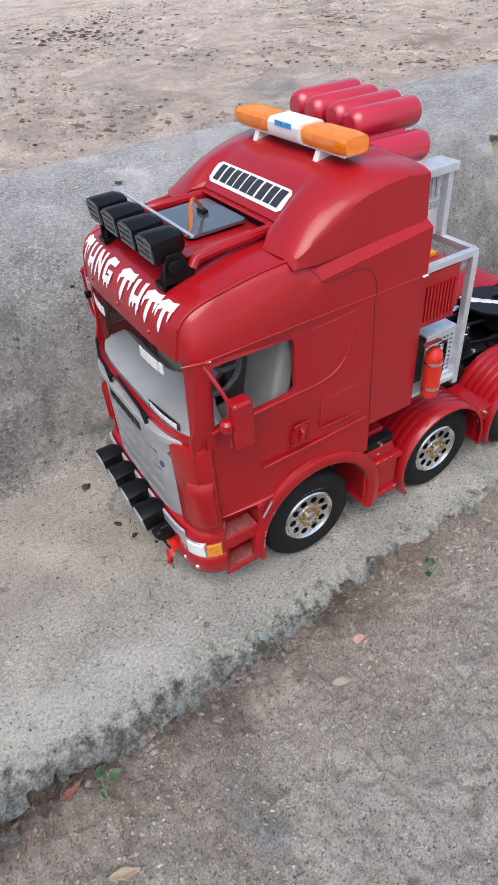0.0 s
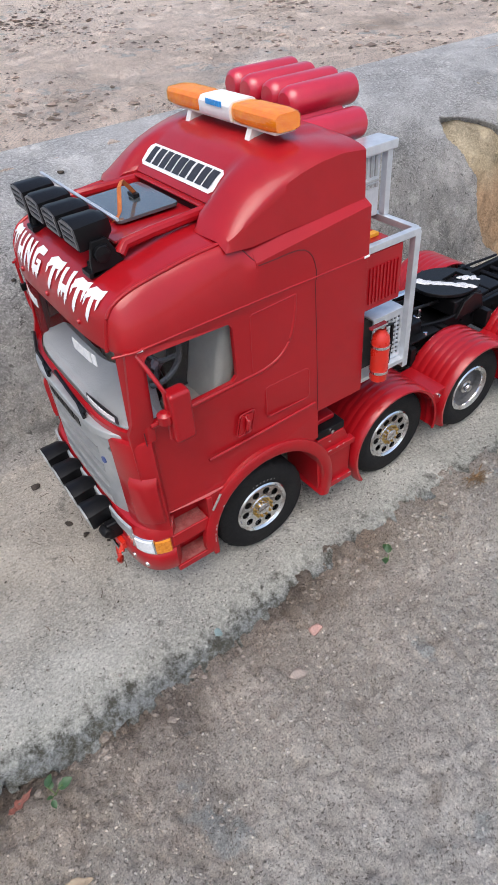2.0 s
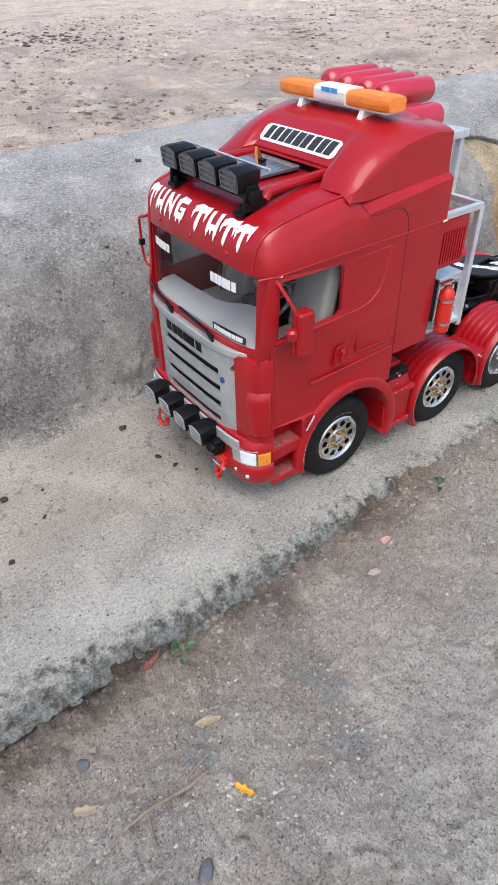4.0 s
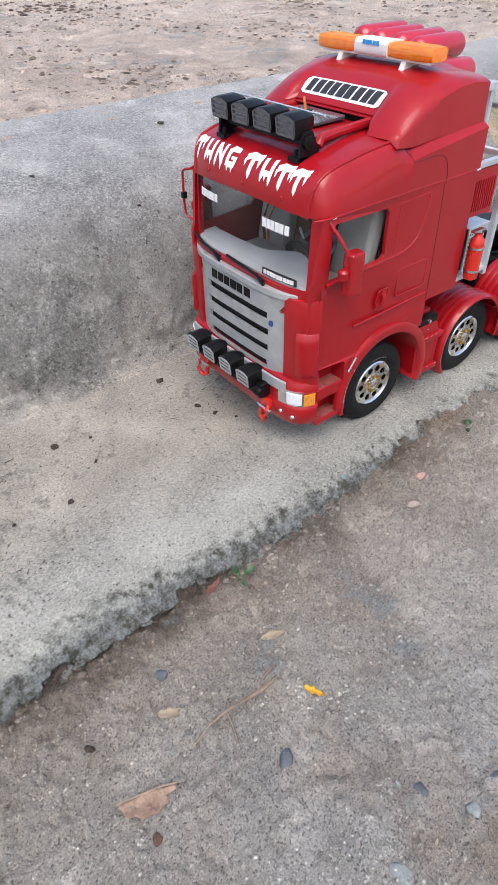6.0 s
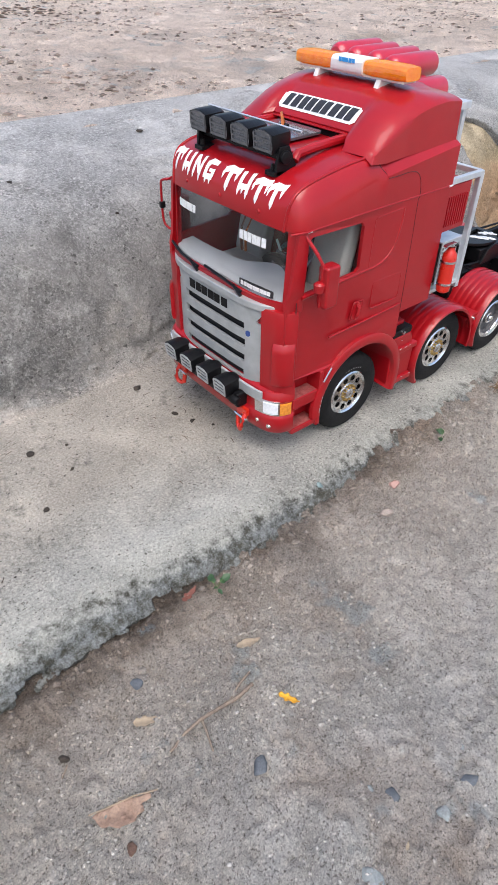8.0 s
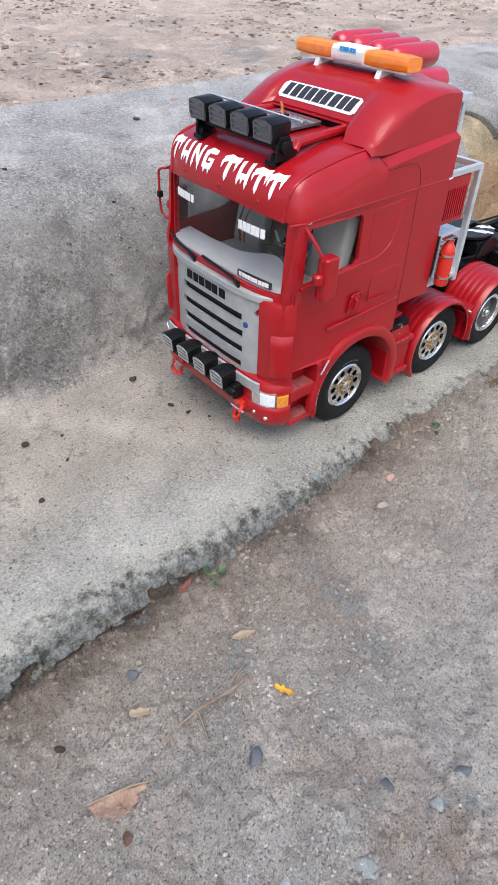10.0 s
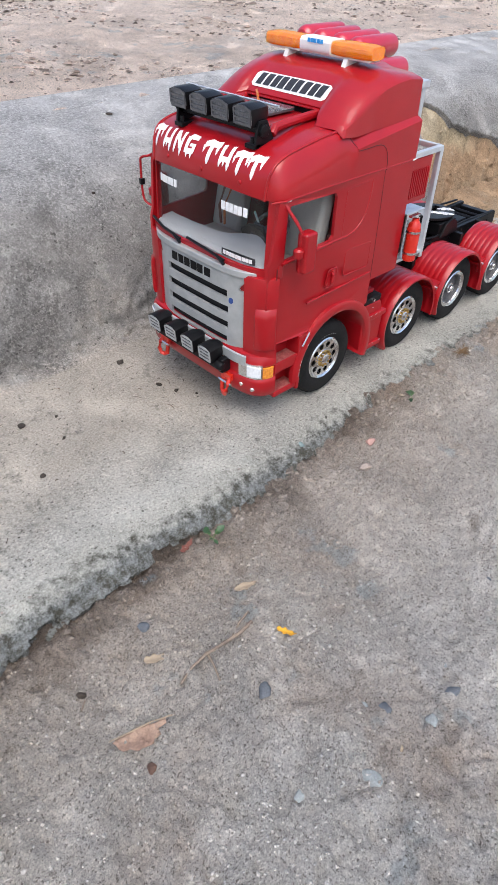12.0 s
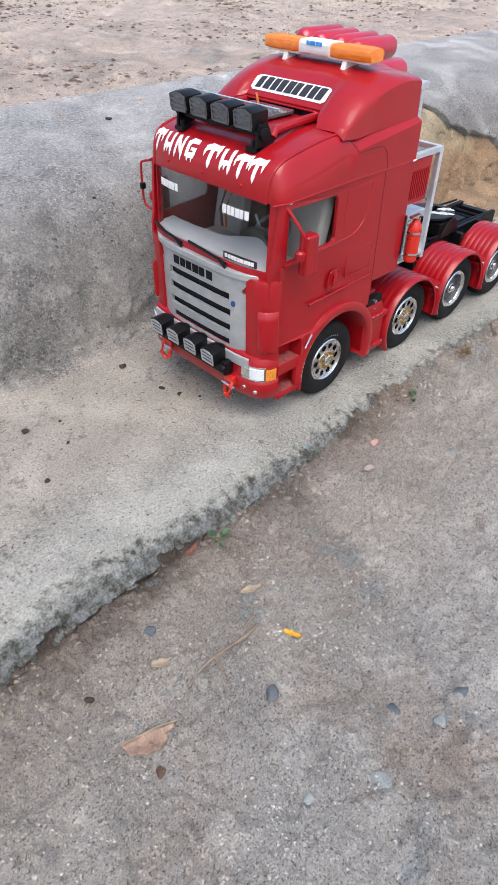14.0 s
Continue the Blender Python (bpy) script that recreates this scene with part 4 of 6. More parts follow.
both("cab_step", steps_box, RED, bevel=0.0012)
both("step_tread", lambda: box(0.0105, 0.0425, SIDE + 0.001, SIDE + 0.016, 0.0776, 0.0781), mat("worn_red", (0.24, 0.03, 0.03), (0.33, 0.10, 0.09), 0.7, scale=140, bump=0.2, bump_scale=900), "scuffed tread")
both("step_tread", lambda: box(0.0105, 0.0425, SIDE + 0.001, SIDE + 0.016, 0.0386, 0.0391), bpy.data.materials["worn_red"], "scuffed tread")
both("silver_wiper_end", lambda: tube([(0.047, SIDE - 0.005, 0.088), (0.056, SIDE - 0.006, 0.103)], 0.0011), CHROME, "chromed trim")

# --- nose
def scratch(a, b, r):
    part("paint_scratch", tube([a, b], r, 5), SILVER, truck, "bare scratch in the red paint")


chips = random.Random(21)
for k in range(9):
    x, z = chips.uniform(0.172, 0.203), chips.choice((0.0775, 0.0345, 0.090))
    scratch((x, SIDE - 0.0022, z), (x + chips.uniform(0.001, 0.004), SIDE - 0.0022, z + chips.uniform(-0.0006, 0.0006)), chips.uniform(0.0002, 0.0004))
for k in range(7):
    a = radians(chips.uniform(140, 178))
    scratch((0.110 + 0.0640 * math.cos(a), SIDE - 0.0036, 0.046 + 0.0640 * math.sin(a)), (0.110 + 0.0640 * math.cos(a + 0.03), SIDE - 0.0036, 0.046 + 0.0640 * math.sin(a + 0.03)), 0.0004)


both("headlight", lambda: nose_band(0.56, 1.22, [(-0.002, 0.0612), (0.0006, 0.0618), (0.0016, 0.0800), (-0.002, 0.0812)], 10), CHROME, "chrome headlight reflector")
both("headlight_glass", lambda: nose_band(0.60, 1.02, [(-0.002, 0.0628), (0.0014, 0.0640), (0.0024, 0.0780), (-0.002, 0.0796)], 10), LENS_CLEAR, "bright clear headlight glass")
both("indicator", lambda: nose_band(0.26, 0.55, [(-0.002, 0.0618), (0.0010, 0.0624), (0.0012, 0.0758), (-0.002, 0.0765)], 8), AMBER, "amber indicator")
both("fog_lamp", lambda: lathe([(0.0001, -0.0018), (0.0022, -0.0016), (0.0028, 0.0), (0.003, 0.003)], (*nose_at(0.0185, 0.0008), 0.051), "x", 14), CHROME, "round chrome lamp")
both("corner_lamp", lambda: lathe([(0.0001, -0.0018), (0.0022, -0.0016), (0.0028, 0.0), (0.003, 0.003)], (*nose_at(0.0050, 0.0008), 0.0475), "x", 14), CHROME, "round chrome lamp")
part("lower_grille", nose_band(1.05, PI - 1.05, [(0.0, 0.076), (0.002, 0.077), (0.002, 0.088), (0.0, 0.089)], 24), SILVER, truck, "silver lower trim")
part("lamp_bar", box(-0.0300, -0.0180, 0.038, 0.164, 0.060, 0.0725), BLACK, truck, bevel=0.0012)


def lamp_housing(depth, w, h):
    """A black lamp box, tapered to the back, with a peaked top; the lens looks along -x."""
    rows = []
    for x, k in ((0.0, 1.0), (0.002, 1.03), (depth * 0.75, 0.93), (depth, 0.6)):
        a, b = w / 2 * k, h / 2 * k
        rows.append([(x, -a * 0.86, -b), (x, a * 0.86, -b), (x, a, -b * 0.5), (x, a * 0.96, b * 0.66), (x, a * 0.3, b), (x, -a * 0.3, b), (x, -a * 0.96, b * 0.66), (x, -a, -b * 0.5)])
    bm = grid(rows, close_v=True)
    bm.verts.ensure_lookup_table()
    bm.faces.new(bm.verts[-8:])
    return bm


def lamp_lens(w, h):
    a, b = w / 2 * 0.97, h / 2 * 0.97
    o = [(-a * 0.86, -b), (a * 0.86, -b), (a, -b * 0.5), (a * 0.96, b * 0.66), (a * 0.3, b), (-a * 0.3, b), (-a * 0.96, b * 0.66), (-a, -b * 0.5)]
    return plate(o, [], lambda u, v, w_: (0.0006 + 0.001 * w_, u, v))


def lamp_ribs(w, h, n=4):
    """The barred guard before a lens, one piece with slots."""
    slots = []
    for k in range(n - 1):
        z = -h * 0.34 + h * 0.70 * (k + 0.5) / (n - 1)
        slots.append([(-w * 0.37, z - h * 0.075), (w * 0.37, z - h * 0.075), (w * 0.37, z + h * 0.075), (-w * 0.37, z + h * 0.075)])
    return plate([(-w * 0.43, -h * 0.42), (w * 0.43, -h * 0.42), (w * 0.45, h * 0.30), (w * 0.2, h * 0.44), (-w * 0.2, h * 0.44), (-w * 0.45, h * 0.30)], slots, lambda u, v, q: (-0.0008 + 0.001 * q, u, v))


def lamp_row(ys, x, z, depth, w, h, tilt, rib):
    house = mesh_of("lamp", lamp_housing(depth, w, h), BLACK, angle=30)
    lens = mesh_of("lens", lamp_lens(w, h), LENS_GREY)
    ribs = mesh_of("guard", lamp_ribs(w, h), rib)
    for y in ys:
        o = part("lamp", house, BLACK, truck, "black lamp with a barred lens", at=(x, y, z))
        o.rotation_euler.y = radians(tilt)
        for nm, me in (("lens", lens), ("guard", ribs)):
            k = new(nm, me)
            k.parent = o


lamp_row([0.1492, 0.1180, 0.0868, 0.0556], -0.0412, 0.0826, 0.0235, 0.0225, 0.0195, -6, SILVER)
part("lamp_bracket", box(-0.0315, -0.0170, 0.0365, 0.0450, 0.060, 0.078), BLACK, truck, bevel=0.002)
part("lamp_knob", lathe([(0.0001, -0.004), (0.004, -0.0035), (0.0055, 0.0), (0.0055, 0.006), (0.0001, 0.0065)], (-0.0315, 0.0385, 0.0700), "y", 18), BLACK, truck)


def shackle():
    pts = [(-0.022, 0.033, 0.054), (-0.027, 0.032, 0.046), (-0.030, 0.032, 0.038), (-0.029, 0.035, 0.0325), (-0.027, 0.039, 0.031), (-0.026, 0.043, 0.034), (-0.025, 0.044, 0.042), (-0.022, 0.043, 0.052)]
    bm = tube(pts, 0.0027, 8)
    box(-0.025, -0.016, 0.030, 0.046, 0.050, 0.058, bm)
    return bm


both("tow_hook", shackle, RED_BRIGHT, "bright red tow shackle")
both("shackle_pin", lambda: tube([(-0.026, 0.028, 0.047), (-0.026, 0.048, 0.047)], 0.0018, 8), CHROME)
part("badge", plate(rounded(0.0370, 0.0422, 0.1420, 0.1485, 0.0025), [], lambda u, v, w: (front_x(u, -0.0183, 0.05) + 0.001 * w, u, v)), mat("blue_badge", (0.03, 0.08, 0.28), (0.02, 0.05, 0.2), 0.3, scale=300), truck, "small blue badge")


def front_bars(y0, y1, z0, z1, n, x0, bow, lean=0.0):
    bm = bmesh.new()
    for k, (ya, yb, s0, s1) in enumerate(glyph_blocks(y0, y1, n)):
        ring = [(ya, z0 + (z1 - z0) * s0), (yb, z0 + (z1 - z0) * s0), (yb, z0 + (z1 - z0) * s1), (ya, z0 + (z1 - z0) * s1)]
        plate(ring, [], lambda u, v, q: (front_x(u, x0, bow) + lean * (v - z0) - 0.00004 * (k % 5) + 0.0006 * q, u, v), bm)
    return bm


part("grille_lettering", front_bars(0.070, 0.138, 0.1615, 0.1710, 6, -0.0181, 0.05), BLACK, truck, "dark bars on the silver grille")
part("windscreen_sticker", front_bars(0.138, 0.171, 0.2365, 0.2440, 6, -0.0058, 0.020, 0.05), STICKER, truck, "white bars")
part("windscreen_sticker", front_bars(0.029, 0.066, 0.2340, 0.2425, 6, -0.0058, 0.020, 0.05), STICKER, truck, "white bars")
part("dash_sticker", plate(rounded(0.017, 0.0625, 0.1885, 0.1955, 0.001), [], lambda u, v, q: (screen_x(u, v) - 0.0008 + 0.0004 * q, u, v)), INK, truck, "black sticker with white bars")
part("dash_print", front_bars(0.0195, 0.060, 0.1900, 0.1940, 9, -0.0088, 0.020, 0.05), STICKER, truck)
both("marker_notch", lambda: front_band(0.008, 0.034, 0.155, 0.172, -0.0150, 0.05, n=6), RED, "red notch beside the grille", bevel=0.001)


def wiper(y0, y1, z0, z1):
    bm = tube([(front_x(y0, -0.0165, 0.02), y0, z0), (front_x((y0 + y1) / 2, -0.016, 0.02), (y0 + y1) / 2, (z0 + z1) / 2 + 0.001), (front_x(y1, -0.0145, 0.02), y1, z1)], 0.0016, 6)
    tube([(front_x(y0, -0.0185, 0.02), y0 - 0.002, z0 - 0.003), (front_x(y0, -0.0165, 0.02), y0 + 0.012, z0 + 0.002)], 0.0018, 6, bm)
    return bm


part("wiper", wiper(0.050, 0.112, 0.1875, 0.1925), BLACK, truck, "black wiper")
part("wiper", wiper(0.122, 0.184, 0.1885, 0.1935), BLACK, truck, "black wiper")
part("scuttle", front_band(0.002, 0.190, 0.176, 0.1875, -0.0138, 0.0225, t=0.004), RED, truck)
part("grille_cap", front_band(0.004, 0.188, 0.1755, 0.1830, -0.0200, 0.040, t=0.007), SILVER, truck, bevel=0.0012)

for y in (0.040, 0.096, 0.152):
    p = ROOF.ray_cast(Vector((-0.05, y, 0.2655)), Vector((1, 0, 0)), 0.2)[0]
    part("marker_nub", lathe([(0.0001, -0.0016), (0.0018, -0.0014), (0.0022, 0.0), (0.0022, 0.002)], p, "x", 10), RED, truck)

# --- mirrors
def mirror_pod():
    bm = box(0.020, 0.037, -0.030, -0.0165, 0.187, 0.2285)
    return bm


both("mirror", mirror_pod, RED, "red door mirror", bevel=0.003)
both("mirror_arm", lambda: tube([(0.013, SIDE + 0.004, 0.2535), (0.018, -0.017, 0.238), (0.0205, -0.022, 0.229), (0.0205, -0.0215, 0.188)], 0.0017, 8), RED)
both("mirror_pivot", lambda: lathe([(0.0001, -0.005), (0.005, -0.004), (0.0055, 0.003), (0.003, 0.005), (0.0001, 0.005)], (0.0175, -0.0225, 0.209), "z", 14), RED)

far_arm = part("mirror_arm", tube(eased([(0.010, 0.198, 0.2535), (0.006, 0.215, 0.249), (0.006, 0.219, 0.240), (0.006, 0.219, 0.206), (0.008, 0.212, 0.197), (0.012, 0.199, 0.196)]), 0.0014, 8), RED, truck)
part("arm_clip", box(0.003, 0.009, 0.2165, 0.2215, 0.218, 0.225), BLACK, far_arm, bevel=0.001)

# --- roof
both("roof_rail", lambda: tube([(0.034, 0.037, 0.3025), (0.039, 0.0385, 0.3075), (0.06, 0.041, 0.3085), (0.118, 0.046, 0.3095), (0.122, 0.047, 0.304)], 0.0042, 10), RED, bevel=0)
part("roof_tray", box(0.036, 0.118, 0.048, 0.144, 0.3045, 0.3068), RED, truck, bevel=0.001)
hatch = part("roof_hatch", plate(rounded(0.050, 0.099, 0.068, 0.132, 0.004), [], lambda u, v, w: (u, v, 0.3085 + 0.0025 * w + 0.02 * (u - 0.05))), SMOKE, truck, "smoked glass roof hatch", bevel=0.0006)
part("ribbon_cable", grid([[(x + dx, y + dy, z) for dx, dy in ((0, 0), (0.004, 0.0016))] for x, y, z in ((0.030, 0.066, 0.316), (0.040, 0.070, 0.3095), (0.048, 0.071, 0.311), (0.054, 0.076, 0.3135), (0.062, 0.088, 0.326), (0.068, 0.096, 0.3275), (0.074, 0.101, 0.321), (0.080, 0.104, 0.3135))]), WIRE, truck, "orange ribbon cable", solid=0.0005)
part("hatch_latch", box(0.078, 0.083, 0.099, 0.109, 0.312, 0.3145), BLACK, truck)
lamp_row([0.1462, 0.1144, 0.0826, 0.0510], 0.0082, 0.3195, 0.026, 0.0265, 0.0185, -4, mat("dull_rib", (0.07, 0.07, 0.075), (0.11, 0.11, 0.115), 0.3, scale=200))
bar = part("roof_lamp_bar", box(0.019, 0.026, 0.034, 0.163, 0.3040, 0.3125), BLACK, truck, bevel=0.001)
part("roof_bar_strip", tube([(0.0345, 0.030, 0.3270), (0.0345, 0.164, 0.3270)], 0.0012, 6), ALU, truck, "thin aluminium strip")


def bar_bracket():
    bm = plate([(0.012, 0.2925), (0.036, 0.2985), (0.032, 0.306), (0.027, 0.316), (0.016, 0.316), (0.013, 0.304)], [], lambda u, v, w: (u, 0.036 + 0.003 * w, v))
    box(0.010, 0.030, 0.036, 0.049, 0.2925, 0.2965, bm)
    lathe([(0.0001, -0.003), (0.0055, -0.0025), (0.0055, 0.004), (0.0001, 0.004)], (0.021, 0.035, 0.3075), "y", 16, bm)
    return bm


both("bar_bracket", bar_bracket, BLACK, bevel=0.0005)
both("bracket_bolt", lambda: lathe([(0.0001, 0.003), (0.0022, 0.0026), (0.0026, 0), (0.0026, -0.004)], (0.015, 0.043, 0.2990), "z", 8), BLACK)

# --- warning light bar
def lightbar_segment(y0, y1, r=1.0, n=10, fill=1.0):
    rows = []
    for i in range(n + 1):
        y = y0 + (y1 - y0) * i / n
        e = (0.88 + 0.12 * min(i / 2, (n - i) / 2, 1)) if r < 1 else 1
        hx, hz = 0.0122 * fill * e * (r if r > 1 else 1), 0.0067 * fill * e * (r if r > 1 else 1)
        rows.append([(0.1665 + hx * math.copysign(abs(math.cos(a)) ** 0.42, math.cos(a)), y, 0.3580 + hz * math.copysign(abs(math.sin(a)) ** 0.36, math.sin(a)) * (0.80 if math.sin(a) > 0 and abs(math.cos(a)) > 0.75 else 1.0)) for a in [2 * PI * k / 20 for k in range(20)]])
    bm = grid(rows, close_v=True)
    bm.verts.ensure_lookup_table()
    bm.faces.new(bm.verts[:20])
    bm.faces.new(bm.verts[-20:])
    return bm


light_bar = part("warning_light_bar", box(0.1575, 0.1755, 0.027, 0.169, 0.3500, 0.3528), WHITE, truck, "white base of an amber warning light bar", bevel=0.001)
for y0 in (0.0235, 0.1185):
    part("amber_lens", lightbar_segment(y0, y0 + 0.054, 0.9), AMBER_GLASS, light_bar, "see-through amber lens")
    part("lamp_tray", lightbar_segment(y0 + 0.0006, y0 + 0.0534, 0.9, fill=0.955), AMBER_INNER, light_bar, "bright ribbed reflector")
part("centre_cover", lightbar_segment(0.077, 0.119, 1.04), WHITE, light_bar, "white centre cover")
part("cover_print", front_bars(0.086, 0.108, 0.3605, 0.3642, 5, 0.1532, 0.0), BLUE, light_bar, "blue printed bars")
for y in (0.057, 0.140):
    part("light_foot", plate([(0.152, 0.3395), (0.183, 0.341), (0.177, 0.3505), (0.157, 0.3505)], [], lambda u, v, w, y=y: (u, y - 0.003 + 0.006 * w, v)), WHITE, light_bar, bevel=0.0006)

# --- rolls on the rear box
ROLL = mesh_of("roll", lathe([(0.0001, -0.036), (0.0080, -0.0355), (0.0110, -0.033), (0.0124, -0.028), (0.0124, 0.031), (0.0115, 0.0345), (0.0001, 0.036)], (0, 0, 0), "x", 24), RED_ROLL)
for k, y in enumerate((0.1010, 0.1280, 0.1550, 0.1820)):
    part("air_tank", ROLL, RED_ROLL, truck, "glossy red cylinder", at=(0.257 + 0.003 * (k % 2), y, 0.3482 + 0.0012 * k))
for k, y in enumerate((0.070, 0.100, 0.130, 0.160)):
    part("air_tank", ROLL, RED_ROLL, truck, "glossy red cylinder", at=(0.239 + 0.002 * (k % 2), y, 0.3300))


# --- aluminium frame behind the cab
def bar_tube(a, b, s=0.006):
    a, b = Vector(a), Vector(b)
    return box(min(a.x, b.x) - s / 2, max(a.x, b.x) + s / 2, min(a.y, b.y) - s / 2, max(a.y, b.y) + s / 2, min(a.z, b.z) - s / 2, max(a.z, b.z) + s / 2)


for y in (-0.001, 2 * YC + 0.001):
    part("frame_tube", bar_tube((0.222, y, 0.2585), (0.276, y, 0.2585)), ALU, truck, "aluminium square tube", bevel=0.0006)
    part("frame_post", bar_tube((0.2765, y, 0.130), (0.2765, y, 0.2555), 0.0065), ALU, truck, "aluminium post", bevel=0.0006)
part("frame_tube", bar_tube((0.2775, 0.003, 0.2585), (0.2775, 2 * YC - 0.003, 0.2585)), ALU, truck, "aluminium square tube", bevel=0.0006)
part("stack_box", box(0.222, 0.272, 0.040, 0.155, 0.262, 0.3150), ALU, truck, "aluminium box", bevel=0.001)
part("box_lid", box(0.218, 0.283, 0.032, 0.0555, 0.3151, 0.3225), ALU, truck, bevel=0.0008)
part("box_post", box(0.2745, 0.2805, 0.035, 0.0415, 0.262, 0.3150), ALU, truck, bevel=0.0006)


def box_bars():
    bm = bmesh.new()
    for k in range(4):
        x = 0.268 - 0.0115 * k
        for a, b in ((0, 0.0025), (0.005, 0.0075)):
            box(x - b, x - a, 0.0388, 0.0401, 0.2955, 0.3115, bm)
    box(0.224, 0.270, 0.0388, 0.0401, 0.291, 0.2925, bm)
    for k in range(10):
        box(0.226 + 0.0045 * k, 0.229 + 0.0045 * k, 0.0388, 0.0401, 0.2865, 0.2895, bm)
    return bm


part("embossed_bars", box_bars(), SILVER, truck)


for y, f in ((-0.003, 1), (2 * YC + 0.003, -1)):
    filter_ = part("air_filter", box(0.219, 0.2605, min(y, y + f * 0.063), max(y, y + f * 0.063), 0.205, 0.2545), RED, truck, "red ribbed filter housing", bevel=0.0008)
    for k in range(9):
        x = 0.2235 + k * 0.0039
        part("louvre", box(x, x + 0.0017, min(y - f * 0.0014, y + f * 0.001), max(y - f * 0.0014, y + f * 0.001), 0.211, 0.243), RED, filter_)
both("filter_stripe", lambda: box(0.225, 0.255, 0.020, 0.026, 0.2548, 0.2575), mat("yellow_strip", (0.7, 0.35, 0.03), (0.6, 0.28, 0.02), 0.5), "orange strip")


def perforated():
    holes = []
    for i in range(7):
        for j in range(9):
            cx, cz = 0.2415 + 0.0046 * i, 0.1435 + 0.0046 * j
            holes.append([(cx - 0.0015, cz - 0.0015), (cx + 0.0015, cz - 0.0015), (cx + 0.0015, cz + 0.0015), (cx - 0.0015, cz + 0.0015)])
    return plate([(0.2375, 0.138), (0.2735, 0.138), (0.2735, 0.187), (0.2375, 0.187)], holes, lambda u, v, w: (u, 0.002 + 0.0015 * w, v))


both("mesh_panel", perforated, ALU, "perforated aluminium panel")
both("mesh_box_top", lambda: box(0.2365, 0.2742, 0.0015, 0.034, 0.1872, 0.1890), ALU, "aluminium box top", bevel=0.0004)
both("mesh_back", lambda: box(0.224, 0.272, 0.008, 0.05, 0.1372, 0.1868), DARK)
both("tank_bracket", lambda: box(0.215, 0.276, -0.004, 0.05, 0.133, 0.137), ALU)

extinguisher = part("fire_extinguisher", lathe([(0.0001, 0.139), (0.0060, 0.1392), (0.0078, 0.141), (0.0081, 0.145), (0.0081, 0.179), (0.0072, 0.1845), (0.005, 0.1875), (0.004, 0.1895), (0.004, 0.192)], (0.2295, -0.0155, 0), "z", 22), RED_BRIGHT, truck, "bright red fire extinguisher")
part("valve", tube([(0.2295, -0.0155, 0.190), (0.2295, -0.0155, 0.195)], 0.003, 8), CHROME, extinguisher)
part("valve_lever", box(0.217, 0.2345, -0.018, -0.013, 0.1945, 0.1965), CHROME, extinguisher)
part("hose", tube([(0.2345, -0.0155, 0.193), (0.2435, -0.014, 0.190), (0.245, -0.013, 0.175), (0.243, -0.013, 0.150)], 0.0016, 6), BLACK, extinguisher, "black hose")
for z in (0.150, 0.176):
    part("clamp", lathe([(0.0086, z - 0.0013), (0.0087, z + 0.0013)], (0.2295, -0.0155, 0), "z", 20), CHROME, extinguisher, solid=0.0006)

# --- wheels
def rim_disc():
    """A chromed wheel disc with ten round holes."""
    holes = []
    for k in range(10):
        a = 2 * PI * k / 10
        holes.append([(0.0186 * math.cos(a) + 0.0038 * math.cos(b), 0.0186 * math.sin(a) + 0.0038 * math.sin(b)) for b in [2 * PI * j / 10 for j in range(10)]])
    outer = [(0.0245 * math.cos(a), 0.0245 * math.sin(a)) for a in [2 * PI * k / 40 for k in range(40)]]
    bm = plate(outer, holes, lambda u, v, w: (u, 0.0008 + 0.0015 * w - 0.003 * max(1 - math.hypot(u, v) / 0.016, 0), v))
    lathe([(0.0235, 0.004), (0.0243, 0.0005), (0.0265, -0.0012), (0.0280, 0.0), (0.0278, 0.006), (0.0235, 0.008)], (0, 0, 0), "y", 40, bm)
    return bm


def hub_cap():
    bm = lathe([(0.0001, -0.0036), (0.0052, -0.0034), (0.0064, -0.0026), (0.0068, -0.0006), (0.0120, -0.0002), (0.0125, 0.002)], (0, 0, 0), "y", 24)
    return bm


def nuts(r=0.0095, n=12, y=-0.0026):
    bm = bmesh.new()
    for k in range(n):
        a = 2 * PI * (k + 0.5) / n
        lathe([(0.0001, y), (0.0014, y), (0.0017, y + 0.0008), (0.0019, 0.001)], (r * math.cos(a), 0, r * math.sin(a)), "y", 6, bm)
    return bm


def deep_rim():
    return lathe([(0.0218, 0.0025), (0.0224, 0.0008), (0.0240, 0.0), (0.0265, -0.0012), (0.0280, 0.0), (0.0278, 0.006)], (0, 0, 0), "y", 44)


def deep_hub():
    return lathe([(0.0001, -0.0005), (0.0040, 0.0), (0.0048, 0.0012), (0.0050, 0.004), (0.0078, 0.0046), (0.0080, 0.0080)], (0, 0, 0), "y", 24)


